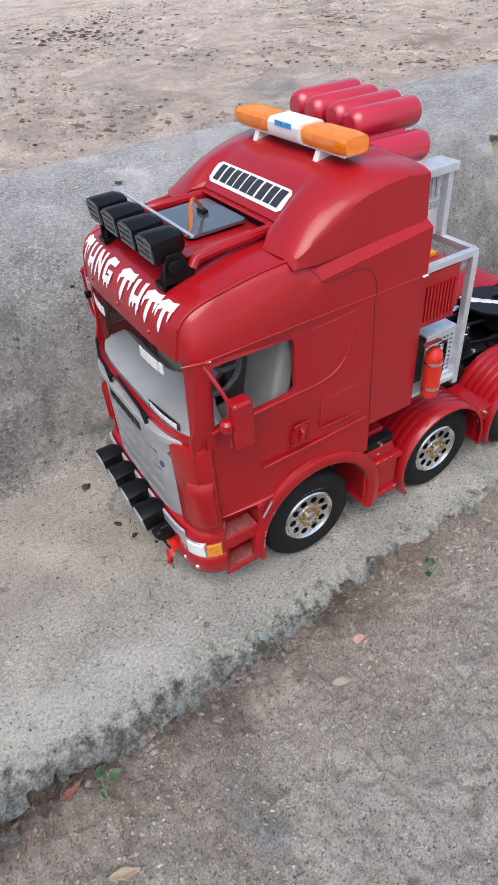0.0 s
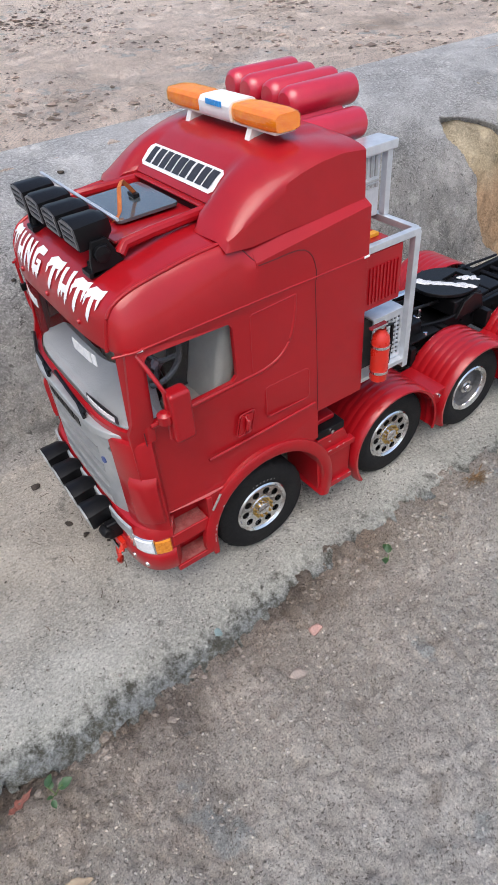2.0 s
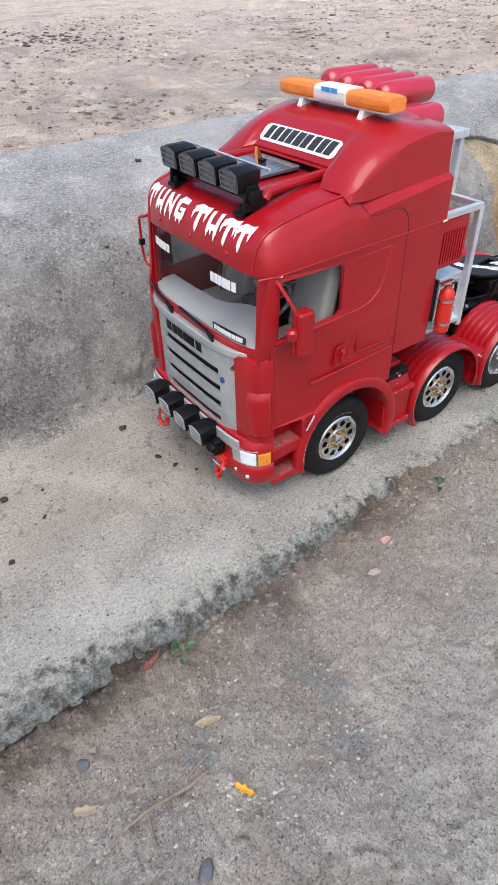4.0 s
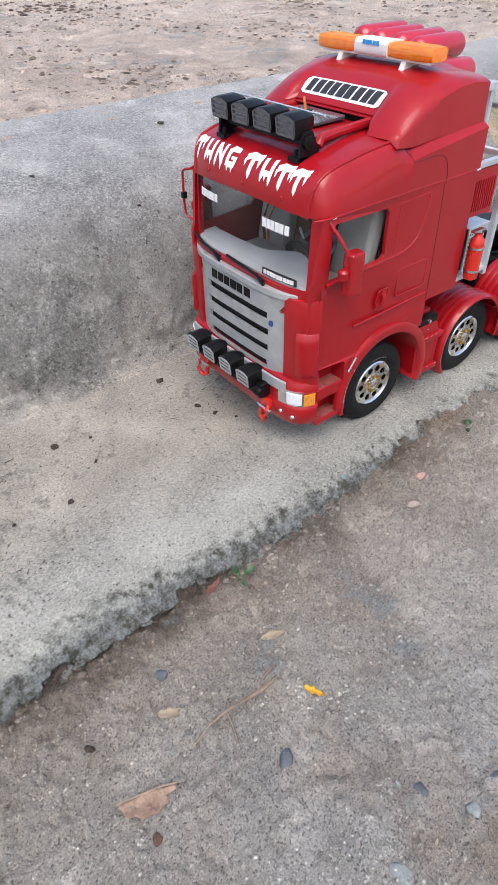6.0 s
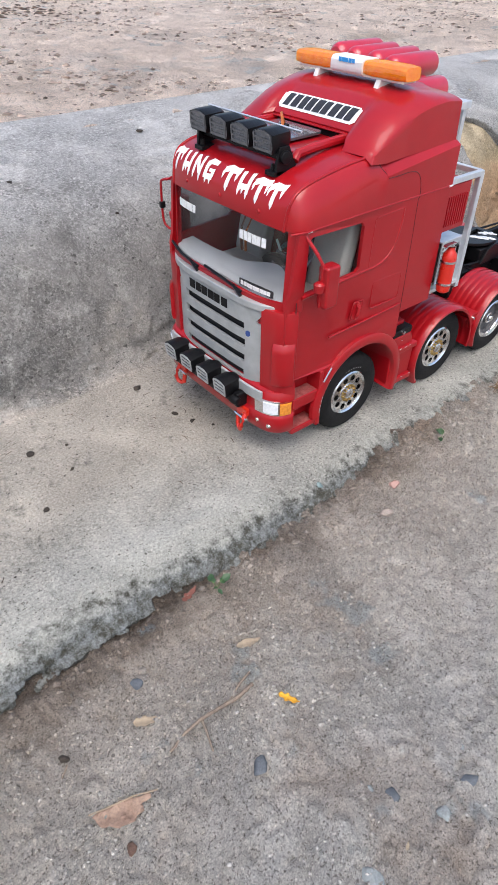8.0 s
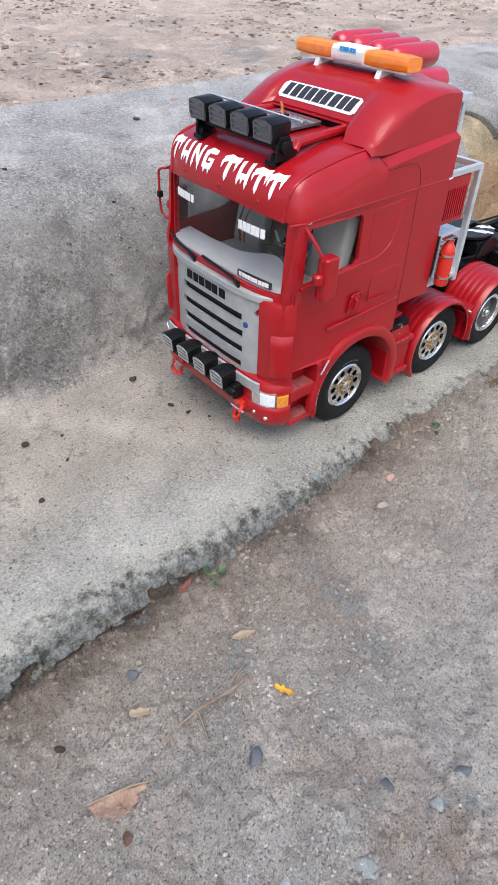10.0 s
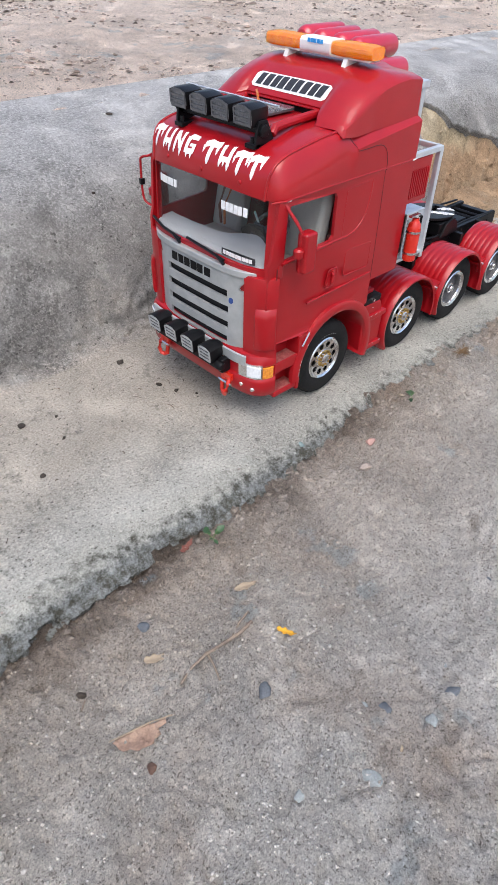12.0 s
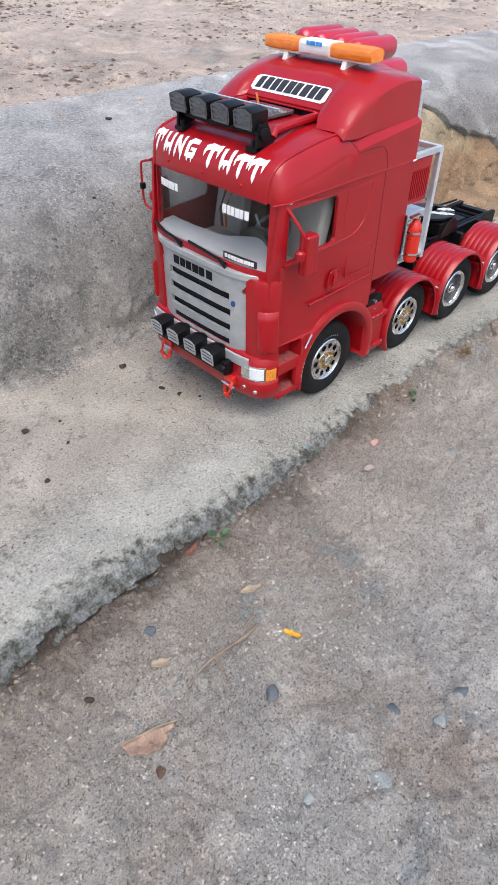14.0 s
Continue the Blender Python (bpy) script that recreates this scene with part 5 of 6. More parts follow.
PIECES = {
    "front": [("rim", mesh_of("rim", rim_disc(), CHROME), "chrome rim with round holes"), ("hub", mesh_of("hub", hub_cap(), CHROME), ""), ("wheel_nuts", mesh_of("wheel_nuts", nuts(), GOLD), "brass wheel nuts"),
              ("brake_drum", mesh_of("brake_drum", lathe([(0.0001, 0.012), (0.0235, 0.012)], (0, 0, 0), "y", 24), DARK), "")],
    "rear": [("rim", mesh_of("rim", deep_rim(), CHROME), "deep dished chrome rim"), ("wheel_disc", mesh_of("wheel_disc", lathe([(0.0075, 0.0050), (0.0090, 0.0078), (0.0150, 0.0080), (0.0170, 0.0090), (0.0207, 0.0086), (0.0212, 0.0040), (0.0219, 0.0022)], (0, 0, 0), "y", 40), mat("dull_steel", (0.13, 0.13, 0.135), (0.085, 0.085, 0.09), 0.5, 0.3, scale=200)), "dull steel disc"), ("hub", mesh_of("hub", deep_hub(), CHROME), "")],
}


def tyre_bars():
    bm = bmesh.new()
    for k in range(7):
        a = radians(64 + 7 * k)
        c, s = math.cos(a), math.sin(a)
        pts = []
        for r, t in ((0.0325, -0.028), (0.0325, 0.028), (0.0362, 0.028), (0.0362, -0.028)):
            b = a + t * (1.0 if k % 2 else 0.6)
            pts.append((r * math.cos(b), -0.0016, r * math.sin(b)))
        vs = [bm.verts.new(p) for p in pts]
        ws = [bm.verts.new((p[0], 0.001, p[2])) for p in pts]
        bm.faces.new(vs)
        for i in range(4):
            bm.faces.new((vs[i], ws[i], ws[(i + 1) % 4], vs[(i + 1) % 4]))
    return bm


TYRE_PRINT = mesh_of("tyre_print", tyre_bars(), mat("worn_print", (0.22, 0.22, 0.22), (0.10, 0.10, 0.10), 0.7, scale=500))
for o in [c for c in truck.children if c.name.startswith("wheel") and c.data is TYRE]:
    kind = "front" if o.location.x < 0.3 else "rear"
    o["label"] = "black rubber tyre on a chrome rim"
    for nm, me, lb in PIECES[kind]:
        k = new(nm, me)
        k.parent = o
        if lb:
            k["label"] = lb
    if o.location.x < 0.2 and o.location.y < 0.1:
        k = new("tyre_print", TYRE_PRINT)
        k.parent = o
        k["label"] = "worn pale bars moulded on the tyre"


# --- mudguards
def mudguard(cx, a0, a1, y0=-0.011, y1=0.046, r=0.0580, skirt=0.010):
    rows = []
    n = 44
    for i in range(n + 1):
        a = radians(a0 + (a1 - a0) * i / n)
        c, s = math.cos(a), math.sin(a)
        row = []
        sec = [(y0, r - 0.0035), (y0 - 0.0005, r - 0.001), (y0 + 0.002, r + 0.0008)]
        y = y0 + 0.005
        k = 0
        while y < y1 - 0.004:
            sec += [(y, r + 0.0010), (y + 0.0008, r + 0.0014), (y + 0.0062, r + 0.0014), (y + 0.0070, r + 0.0010)]
            y += 0.0085
        sec += [(y1, r)]
        for yy, rr in sec:
            row.append((cx + rr * c, yy, 0.0418 + rr * s))
        rows.append(row)
    return grid(rows)


for cx, a0, a1 in ((0.270, 212, -14), (0.394, 200, -14), (0.516, 200, -20)):
    both("mudguard", lambda: mudguard(cx, a0, a1), RED, "red ribbed mudguard")
for ob in truck.children:
    if ob.name.startswith("mudguard"):
        s = ob.modifiers.new("thickness", "SOLIDIFY")
        s.thickness, s.offset = 0.0016, -1
        ob.modifiers.new("crisp", "EDGE_SPLIT").split_angle = radians(38)
for cx in (0.332, 0.455):
    both("guard_link", lambda: box(cx - 0.016, cx + 0.016, -0.006, 0.044, 0.068, 0.0715), RED, bevel=0.001)
    both("guard_bolt", lambda: lathe([(0.0001, -0.0025), (0.002, -0.002), (0.0024, 0.001)], (cx, -0.0065, 0.066), "y", 10), CHROME)
    both("guard_flap", lambda: box(cx - 0.009, cx + 0.009, -0.006, -0.003, 0.055, 0.070), RED, bevel=0.001)

# --- side box between the wheels
both("side_skirt", lambda: plate([(0.168, 0.027), (0.207, 0.034), (0.209, 0.070), (0.200, 0.092), (0.166, 0.092)], [], lambda u, v, w: (u, SIDE + 0.002 + 0.05 * w, v)), RED, bevel=0.0015)
both("skirt_ledge", lambda: box(0.168, 0.2105, SIDE - 0.002, SIDE + 0.006, 0.071, 0.0775), RED, bevel=0.0012)
both("skirt_foot", lambda: box(0.169, 0.208, SIDE - 0.002, SIDE + 0.004, 0.0275, 0.0345), RED, bevel=0.0012)
both("battery", lambda: box(0.168, 0.2005, SIDE + 0.003, 0.05, 0.092, 0.1005), BLACK, "black battery box", bevel=0.001)
both("battery_cap", lambda: box(0.172, 0.196, SIDE + 0.012, 0.05, 0.1005, 0.106), RED, bevel=0.0015)
both("battery_bolt", lambda: lathe([(0.0001, -0.003), (0.002, -0.0025), (0.0024, 0.001)], (0.184, SIDE + 0.003, 0.0965), "y", 10), CHROME)

# --- chassis
for y in (0.066, 0.126):
    rail = part("chassis_rail", box(0.02, 0.600, y - 0.004, y + 0.004, 0.070, 0.094), BLACK, truck, "black chassis rail", bevel=0.001)
    for k in range(16):
        part("rail_bolt", lathe([(0.0001, -0.0022), (0.0018, -0.002), (0.002, 0.0005)], (0.29 + 0.019 * k, y - 0.004, 0.084), "y", 6), BLACK, rail)
for x in (0.235, 0.33, 0.46, 0.594):
    part("cross_member", box(x - 0.006, x + 0.006, 0.070, 0.122, 0.074, 0.090), BLACK, truck, bevel=0.001)
part("deck_plate", box(0.283, 0.392, 0.050, 0.142, 0.0945, 0.097), BLACK, truck, "black deck plate", bevel=0.0008)
part("deck_box", box(0.296, 0.345, 0.070, 0.122, 0.097, 0.108), DARK, truck, bevel=0.002)
for x, y in ((0.300, 0.054), (0.330, 0.053), (0.372, 0.054), (0.385, 0.138), (0.3, 0.138)):
    part("deck_bolt", lathe([(0.0001, 0.1000), (0.0026, 0.0995), (0.003, 0.097)], (x, y, 0), "z", 8), CHROME, truck)
for x in WHEELS:
    part("axle", tube([(x, 0.02, 0.0415), (x, 0.172, 0.0415)], 0.006, 10), DARK, truck)
part("engine_block", box(0.03, 0.21, 0.045, 0.147, 0.055, 0.126), DARK, truck)


def fifth_wheel():
    o = []
    for k in range(30):
        a = 2 * PI * k / 30
        o.append((0.448 + 0.042 * math.cos(a), YC + 0.036 * math.sin(a)))
    slot_ = [(0.448, YC - 0.005), (0.478, YC - 0.010), (0.478, YC + 0.010), (0.448, YC + 0.005)]
    return plate(o, [slot_], lambda u, v, w: (u, v, 0.116 + 0.004 * w + 0.05 * (0.448 - u)))


fifth = part("fifth_wheel", fifth_wheel(), BLACK, truck, "black coupling plate smeared with white grease", bevel=0.001)
part("coupling_base", box(0.425, 0.470, 0.060, 0.132, 0.094, 0.114), BLACK, fifth, bevel=0.002)


def grease():
    """A smooth smear across the plate, with a shorter one beside it."""
    rng = random.Random(3)
    bm = bmesh.new()
    for (x0, y0), (x1, y1), n, w in (((0.421, YC + 0.020), (0.459, YC - 0.028), 46, 0.0050), ((0.468, YC - 0.006), (0.481, YC - 0.016), 16, 0.0032)):
        for k in range(n):
            f = k / (n - 1)
            x, y = x0 + (x1 - x0) * f + rng.gauss(0, 0.0018), y0 + (y1 - y0) * f + rng.gauss(0, 0.0018)
            m = Matrix.Translation((x, y, 0.1203 + 0.05 * (0.448 - x))) @ Matrix.Rotation(rng.uniform(-1.3, -0.5), 4, "Z") @ Matrix.Diagonal((w * rng.uniform(0.8, 1.5), w * rng.uniform(0.4, 0.8), rng.uniform(0.0007, 0.0013), 1))
            bmesh.ops.create_icosphere(bm, subdivisions=2, radius=1, matrix=m)
    return bm


part("grease", grease(), GREASE, fifth, "white grease")

# --- inside the cab
def dashboard():
    rows = []
    for i in range(25):
        y = 0.004 + 0.184 * i / 24
        bulge = 0.014 * math.exp(-((y - 0.058) / 0.028) ** 2)
        row = []
        for x, z in ((front_x(y, -0.008, 0.02), 0.186), (front_x(y, -0.0075, 0.02), 0.1945), (0.004, 0.1965), (0.016, 0.197), (0.024 + bulge, 0.198 + 0.5 * bulge), (0.031 + bulge, 0.192 + 0.3 * bulge), (0.033 + bulge, 0.16)):
            row.append((x, y, z - 0.007 + 0.0012 * rough_noise(x * 60, y * 40, 2.0, 2)))
        rows.append(row)
    return grid(rows)


part("dashboard", dashboard(), CLOTH, truck, "grey cloth-covered dashboard")


def seat(y):
    bm = bmesh.new()
    box(0.045, 0.095, y - 0.024, y + 0.024, 0.150, 0.172, bm)
    m = Matrix.Translation((0.088, y, 0.205)) @ Matrix.Rotation(radians(12), 4, "Y") @ Matrix.Diagonal((0.018, 0.048, 0.078, 1))
    bmesh.ops.create_cube(bm, size=1, matrix=m)
    m = Matrix.Translation((0.094, y, 0.247)) @ Matrix.Rotation(radians(12), 4, "Y") @ Matrix.Diagonal((0.014, 0.028, 0.022, 1))
    bmesh.ops.create_cube(bm, size=1, matrix=m)
    return bm


for y in (0.030, 0.150):
    part("seat", seat(y), SEAT_CLOTH, truck, "light grey cab seat", bevel=0.006)


def steering():
    hub = Vector((0.0520, 0.0520, 0.2030))
    pts = []
    for k in range(33):
        a = 2 * PI * k / 32
        v = Vector((0, 0.0215 * math.cos(a), 0.0215 * math.sin(a)))
        v.rotate(Euler((0, radians(52), 0)))
        pts.append(v + hub)
    bm = tube(pts, 0.0024, 8)
    tube([hub, hub + Vector((-0.016, 0, -0.018))], 0.005, 8, bm)
    for k in (0, 12, 20):
        tube([pts[k], hub + (pts[k] - hub) * 0.4 + Vector((-0.001, 0, -0.001)), hub], 0.0022, 6, bm)
    return bm


def instrument_pod():
    """A dark hooded pod behind the hump of the dashboard."""
    rows = []
    for i in range(13):
        u = i / 12
        y = 0.046 + 0.040 * u
        h = 0.0085 * math.sin(PI * u) ** 0.6
        rows.append([(0.0475, y, 0.176), (0.0415, y, 0.194 + 0.3 * h), (0.0405, y, 0.1955 + h), (0.0450, y, 0.1970 + h), (0.0500, y, 0.1950 + 0.8 * h), (0.0540, y, 0.176)])
    return grid(rows)


part("instrument_pod", instrument_pod(), DARK, truck, "dark instrument pod", bevel=0.0006)
part("steering_wheel", steering(), LENS_GREY, truck, "grey steering wheel")
part("gear_lever", tube([(0.060, 0.068, 0.172), (0.056, 0.070, 0.196), (0.050, 0.074, 0.216)], 0.0013, 6), ALU, truck, "thin metal rod")
part("loom", tube([(0.040, 0.118, 0.194), (0.036, 0.116, 0.215), (0.042, 0.113, 0.235), (0.055, 0.108, 0.248), (0.075, 0.10, 0.252)], 0.0016, 6), WIRE_BROWN, truck, "brown wire")
part("loom", tube([(0.040, 0.112, 0.194), (0.038, 0.110, 0.215), (0.046, 0.106, 0.235), (0.062, 0.100, 0.246)], 0.0014, 6), WIRE, truck, "orange wire")
part("cab_lining", box(0.205, 0.2115, 0.0, 0.192, 0.13, 0.257), DARK, truck)

# --- lines and rods over the chassis
part("rear_deck", box(0.392, 0.592, 0.070, 0.122, 0.0780, 0.0800), BLACK, truck, "black floor between the rails")
for x in (0.552, 0.570):
    part("cross_tube", tube([(x, 0.066, 0.088), (x, 0.126, 0.088)], 0.003, 10), BLACK, truck)
for x0, x1, y0, y1, z1 in ((0.345, 0.372, 0.060, 0.082, 0.112), (0.352, 0.388, 0.108, 0.136, 0.107), (0.486, 0.506, 0.074, 0.118, 0.096), (0.515, 0.540, 0.080, 0.112, 0.092)):
    part("chassis_box", box(x0, x1, y0, y1, 0.080, z1), BLACK, truck, bevel=0.0015)
for y in (0.062, 0.131):
    part("air_line", tube(eased([(0.30, y, 0.098), (0.36, y + 0.004, 0.102), (0.42, y - 0.002, 0.097), (0.50, y + 0.002, 0.099), (0.59, y, 0.096)]), 0.0018, 8), BLACK, truck, "black air line")
part("tank_valve", lathe([(0.0001, 0.110), (0.003, 0.1095), (0.0036, 0.107), (0.0036, 0.10), (0.005, 0.0995), (0.005, 0.096)], (0.392, 0.084, 0), "z", 14), CHROME, truck, "chrome valve")
part("air_line", tube([(0.286, 0.075, 0.118), (0.31, 0.07, 0.128), (0.35, 0.074, 0.122), (0.40, 0.08, 0.112), (0.43, 0.085, 0.105)], 0.0022, 8), BLACK, truck, "black air line")
part("air_line", tube([(0.286, 0.110, 0.120), (0.32, 0.118, 0.130), (0.37, 0.116, 0.118), (0.42, 0.12, 0.104)], 0.0022, 8), BLACK, truck, "black air line")
part("linkage_rod", tube([(0.286, 0.122, 0.116), (0.345, 0.116, 0.116), (0.405, 0.112, 0.115)], 0.0042, 10), CHROME, truck, "bright linkage rod")
both("coupling_ear", lambda: plate([(0.425, 0.094), (0.472, 0.094), (0.466, 0.112), (0.452, 0.118), (0.436, 0.112)], [], lambda u, v, w: (u, 0.0555 + 0.004 * w, v)), BLACK, bevel=0.0008)
both("spring_pack", lambda: tube([(0.33, 0.056, 0.060), (0.36, 0.056, 0.052), (0.394, 0.056, 0.049), (0.43, 0.056, 0.052), (0.46, 0.056, 0.060)], 0.004, 6), BLACK)
for x in (0.345, 0.405, 0.47, 0.54):
    both("frame_bracket", lambda: box(x - 0.004, x + 0.004, 0.044, 0.063, 0.072, 0.0935), BLACK, bevel=0.0008)


# --- creases and worn spots of the paint
both("brow_fold", lambda: tube([(x - 0.0001, y - 0.0001, z) for x, y, z in eased(FOLD, 4)], 0.0015, 10), RED)
for k, (x, z, l) in enumerate(((0.012, 0.2555, 0.006), (0.2115, 0.2580, 0.005))):
    part("paint_chip", tube([(x, SIDE - 0.0008 + (0.0028 if x < 0.02 else 0), z), (x + l, SIDE - 0.0008 + (0.0010 if x < 0.02 else 0), z + 0.0004)], 0.0009, 6), STICKER, truck, "bare white chip in the paint")

# ---------------------------------------------------------------- things on the ground
def surface_z(x, y):
    """The height of dirt or concrete under a small thing."""
    if y > kerb_y(x) and y < 0.26:
        return (0.0016 * rough_noise(x * 20, y * 20, 3.0, 4) + 0.003 * rough_noise(x * 4, y * 4, 8.0, 2)) * min((0.262 - y) / 0.08, 1) + FLOOR
    return dirt_height(x, y)


def scatter(name, places, material, label, category, flat=0.7, seed=1):
    """Very many small stones as one object."""
    rng = random.Random(seed)
    verts, faces = [], []
    for x, y, z, s in places:
        k = len(verts)
        a = rng.uniform(0, 6.28)
        sx, sy, sz = s * rng.uniform(0.6, 1.3), s * rng.uniform(0.6, 1.2), s * flat * rng.uniform(0.6, 1.1)
        c, q = math.cos(a), math.sin(a)
        for u, v, w in ((1, 0, 0), (0.3, 0.8, 0.1), (-0.8, 0.5, -0.1), (-0.7, -0.7, 0.1), (0.5, -0.9, 0), (0.1, 0.1, 1), (-0.3, 0.2, 0.8), (0, 0, -0.8)):
            u, v, w = u * sx * rng.uniform(0.8, 1.2), v * sy * rng.uniform(0.8, 1.2), w * sz * rng.uniform(0.8, 1.2)
            verts.append((x + u * c - v * q, y + u * q + v * c, z + w))
        for i in range(5):
            j = (i + 1) % 5
            top = 5 if i in (0, 3, 4) else 6
            faces.append((k + i, k + j, k + top))
            faces.append((k + j, k + i, k + 7))
        faces.append((k + 1, k + 6, k + 5))
        faces.append((k + 3, k + 5, k + 6))
    me = bpy.data.meshes.new(name)
    me.from_pydata(verts, [], faces)
    me.materials.append(material)
    ob = new(name, me)
    return tagged(ob, label, category, kind="stuff")


def gravel_places():
    rng = random.Random(11)
    out = []
    while len(out) < 70000:
        x, y = rng.uniform(-0.62, 0.85), rng.uniform(-0.55, -0.045)
        if y > kerb_y(x) - 0.014:
            continue
        dense = 0.12 + max(noise.noise(Vector((x * 11, y * 11, 3.0))) * 0.9 + 0.35 * noise.noise(Vector((x * 35, y * 35, 3.0))) + 0.25, 0) + 0.4 * math.exp(-((y + 0.12) / 0.07) ** 2)
        if rng.random() > dense:
            continue
        s = 0.0004 + 0.0016 * rng.random() ** 8
        out.append((x, y, dirt_height(x, y) + s * 0.1, s))
    return out


scatter("gravel", gravel_places(), GRAIN, "loose sandy gravel grains on the dirt", "gravel", seed=2)


def crumbs():
    rng = random.Random(12)
    out = []
    while len(out) < 1500:
        x = rng.uniform(-0.62, 0.9)
        y = kerb_y(x) + (rng.random() ** 1.5) * (0.27 - kerb_y(x))
        s = 0.0004 + 0.0013 * rng.random() ** 5
        out.append((x, y, surface_z(x, y) + s * 0.1, s))
    return out


def dark_bits():
    rng = random.Random(17)
    out = []
    while len(out) < 320:
        x = rng.uniform(-0.62, 0.9)
        y = kerb_y(x) + 0.02 + rng.random() * (0.25 - kerb_y(x))
        s = 0.0005 + 0.0012 * rng.random() ** 3
        out.append((x, y, surface_z(x, y) + s * 0.1, s))
    return out


def straws():
    """Short dry straws and bits of stalk lying on the gutter's floor."""
    rng = random.Random(77)
    bm = bmesh.new()
    for k in range(70):
        x = rng.uniform(-0.45, 0.35)
        y = 0.03 + 0.20 * rng.random() ** 0.8
        a, ln, r = rng.uniform(0, 3.14), rng.uniform(0.003, 0.011), rng.uniform(0.0003, 0.0007)
        z = surface_z(x, y) + r
        dx, dy = math.cos(a) * ln / 2, math.sin(a) * ln / 2
        tube([(x - dx, y - dy, z), (x + dy * 0.2, y - dx * 0.2, z + 0.0006), (x + dx, y + dy, z)], r, 5, bm, taper=0.6)
    return bm


thing("straw", straws(), LITTER, "short dry straws strewn over the concrete", "straw", kind="stuff")
scatter("dark_grit", dark_bits(), CRUMB, "dark specks of dirt strewn over the concrete", "grit", seed=8)
scatter("grit", crumbs(), PEBBLE, "fine grit strewn over the concrete", "grit", seed=3)


def edge_rubble():
    rng = random.Random(13)
    out = []
    for k in range(2200):
        x = rng.uniform(-0.6, 0.9)
        y = kerb_y(x) - 0.018 - abs(rng.gauss(0, 0.016))
        s = 0.0008 + 0.0030 * rng.random() ** 4
        out.append((x, y, dirt_height(x, y) + s * 0.2, s))
    for k in range(80):
        x, y = rng.gauss(0.235, 0.022), -0.068 - abs(rng.gauss(0, 0.010))
        s = 0.0008 + 0.0018 * rng.random() ** 2
        out.append((x, y, dirt_height(x, y) + s * 0.2, s))
    return out


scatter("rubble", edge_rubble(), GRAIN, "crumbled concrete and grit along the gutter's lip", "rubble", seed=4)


def field_places(n, lo, hi, seed, far=2.6):
    rng = random.Random(seed)
    out = []
    while len(out) < n:
        x, y = rng.uniform(-0.7, 3.2), 0.64 + (far - 0.64) * rng.random() ** 1.3
        if noise.noise(Vector((x * 3, y * 3, 9.0))) + 0.3 < rng.random() * 0.7:
            continue
        s = lo + (hi - lo) * rng.random() ** 4
        out.append((x, y, dirt_height(x, y) + s * 0.1, s))
    return out


scatter("field_gravel", field_places(9000, 0.0012, 0.009, 21), FIELD_STONE, "small stones on the bare field", "gravel", flat=0.45, seed=5)
scatter("field_clods", field_places(420, 0.004, 0.016, 23), FIELD_STONE, "crumbling brown clods of earth on the bare field", "clod", flat=0.4, seed=9)
scatter("field_litter", field_places(800, 0.002, 0.011, 22), LITTER, "dark dry leaf litter on the bare field", "litter", flat=0.3, seed=6)


def litter_patch():
    rng = random.Random(33)
    out = []
    for k in range(240):
        x, y = rng.gauss(0.60, 0.09), rng.gauss(1.95, 0.16)
        s = 0.003 + 0.010 * rng.random() ** 2
        out.append((x, y, dirt_height(x, y) + s * 0.15, s))
    return out


scatter("leaf_litter", litter_patch(), LITTER, "dark patch of dry leaf litter on the field", "litter", flat=0.3, seed=12)


def lump(name, x, y, s, material, label, category, flat=0.6, seed=1, sink=0.25, z=None, facets=9):
    """A single broken stone or clod: a ball cut flat on several sides and worn."""
    bm = bmesh.new()
    bmesh.ops.create_icosphere(bm, subdivisions=4, radius=1)
    rng = random.Random(seed)
    o = rng.uniform(0, 50)
    cuts = [(Vector((rng.gauss(0, 1), rng.gauss(0, 1), rng.gauss(0, 0.8))).normalized(), rng.uniform(0.55, 0.85)) for _ in range(facets)]
    sx, sy = rng.uniform(0.85, 1.3), rng.uniform(0.7, 1.0)
    for v in bm.verts:
        p = v.co * (1 + 0.2 * noise.noise(v.co * 1.3 + Vector((o, 0, 0))))
        for d, far in cuts:
            over = p.dot(d) - far
            if over > 0:
                p = p - d * over * 0.92
        p *= 1 + 0.05 * noise.noise(p * 5 + Vector((o, 3, 0))) + 0.03 * noise.noise(p * 14 + Vector((o, 3, 0)))
        v.co = Vector((p.x * sx, p.y * sy, p.z * flat)) * s * 1.2
    ob = thing(name, bm, material, label, category, (x, y, (surface_z(x, y) if z is None else z) + s * flat * (1 - 2 * sink) * 0.8))
    ob.rotation_euler.z = rng.uniform(0, 6)
    return ob


lump("pink_stone", 0.086, -0.100, 0.0062, PINKSTONE, "small pink stone half sunk in the dirt", "stone", seed=3)
lump("tan_stone", 0.047, -0.123, 0.0055, mat("tan_stone", (0.36, 0.30, 0.26), (0.28, 0.24, 0.21), 0.9, scale=60, bump=0.3), "small tan stone on the dirt", "stone", seed=4)
lump("dark_stone", -0.226, -0.236, 0.0060, STONE, "angular dark blue-grey stone on the dirt", "stone", seed=6, flat=0.5)
lump("grey_stone", -0.265, -0.122, 0.0048, STONE, "small blue-grey stone on the dirt", "stone", seed=7)
lump("seed_pod", -0.339, -0.140, 0.0032, CRUMB, "round black seed pod on the dirt", "seed pod", flat=0.9, seed=9, facets=2)
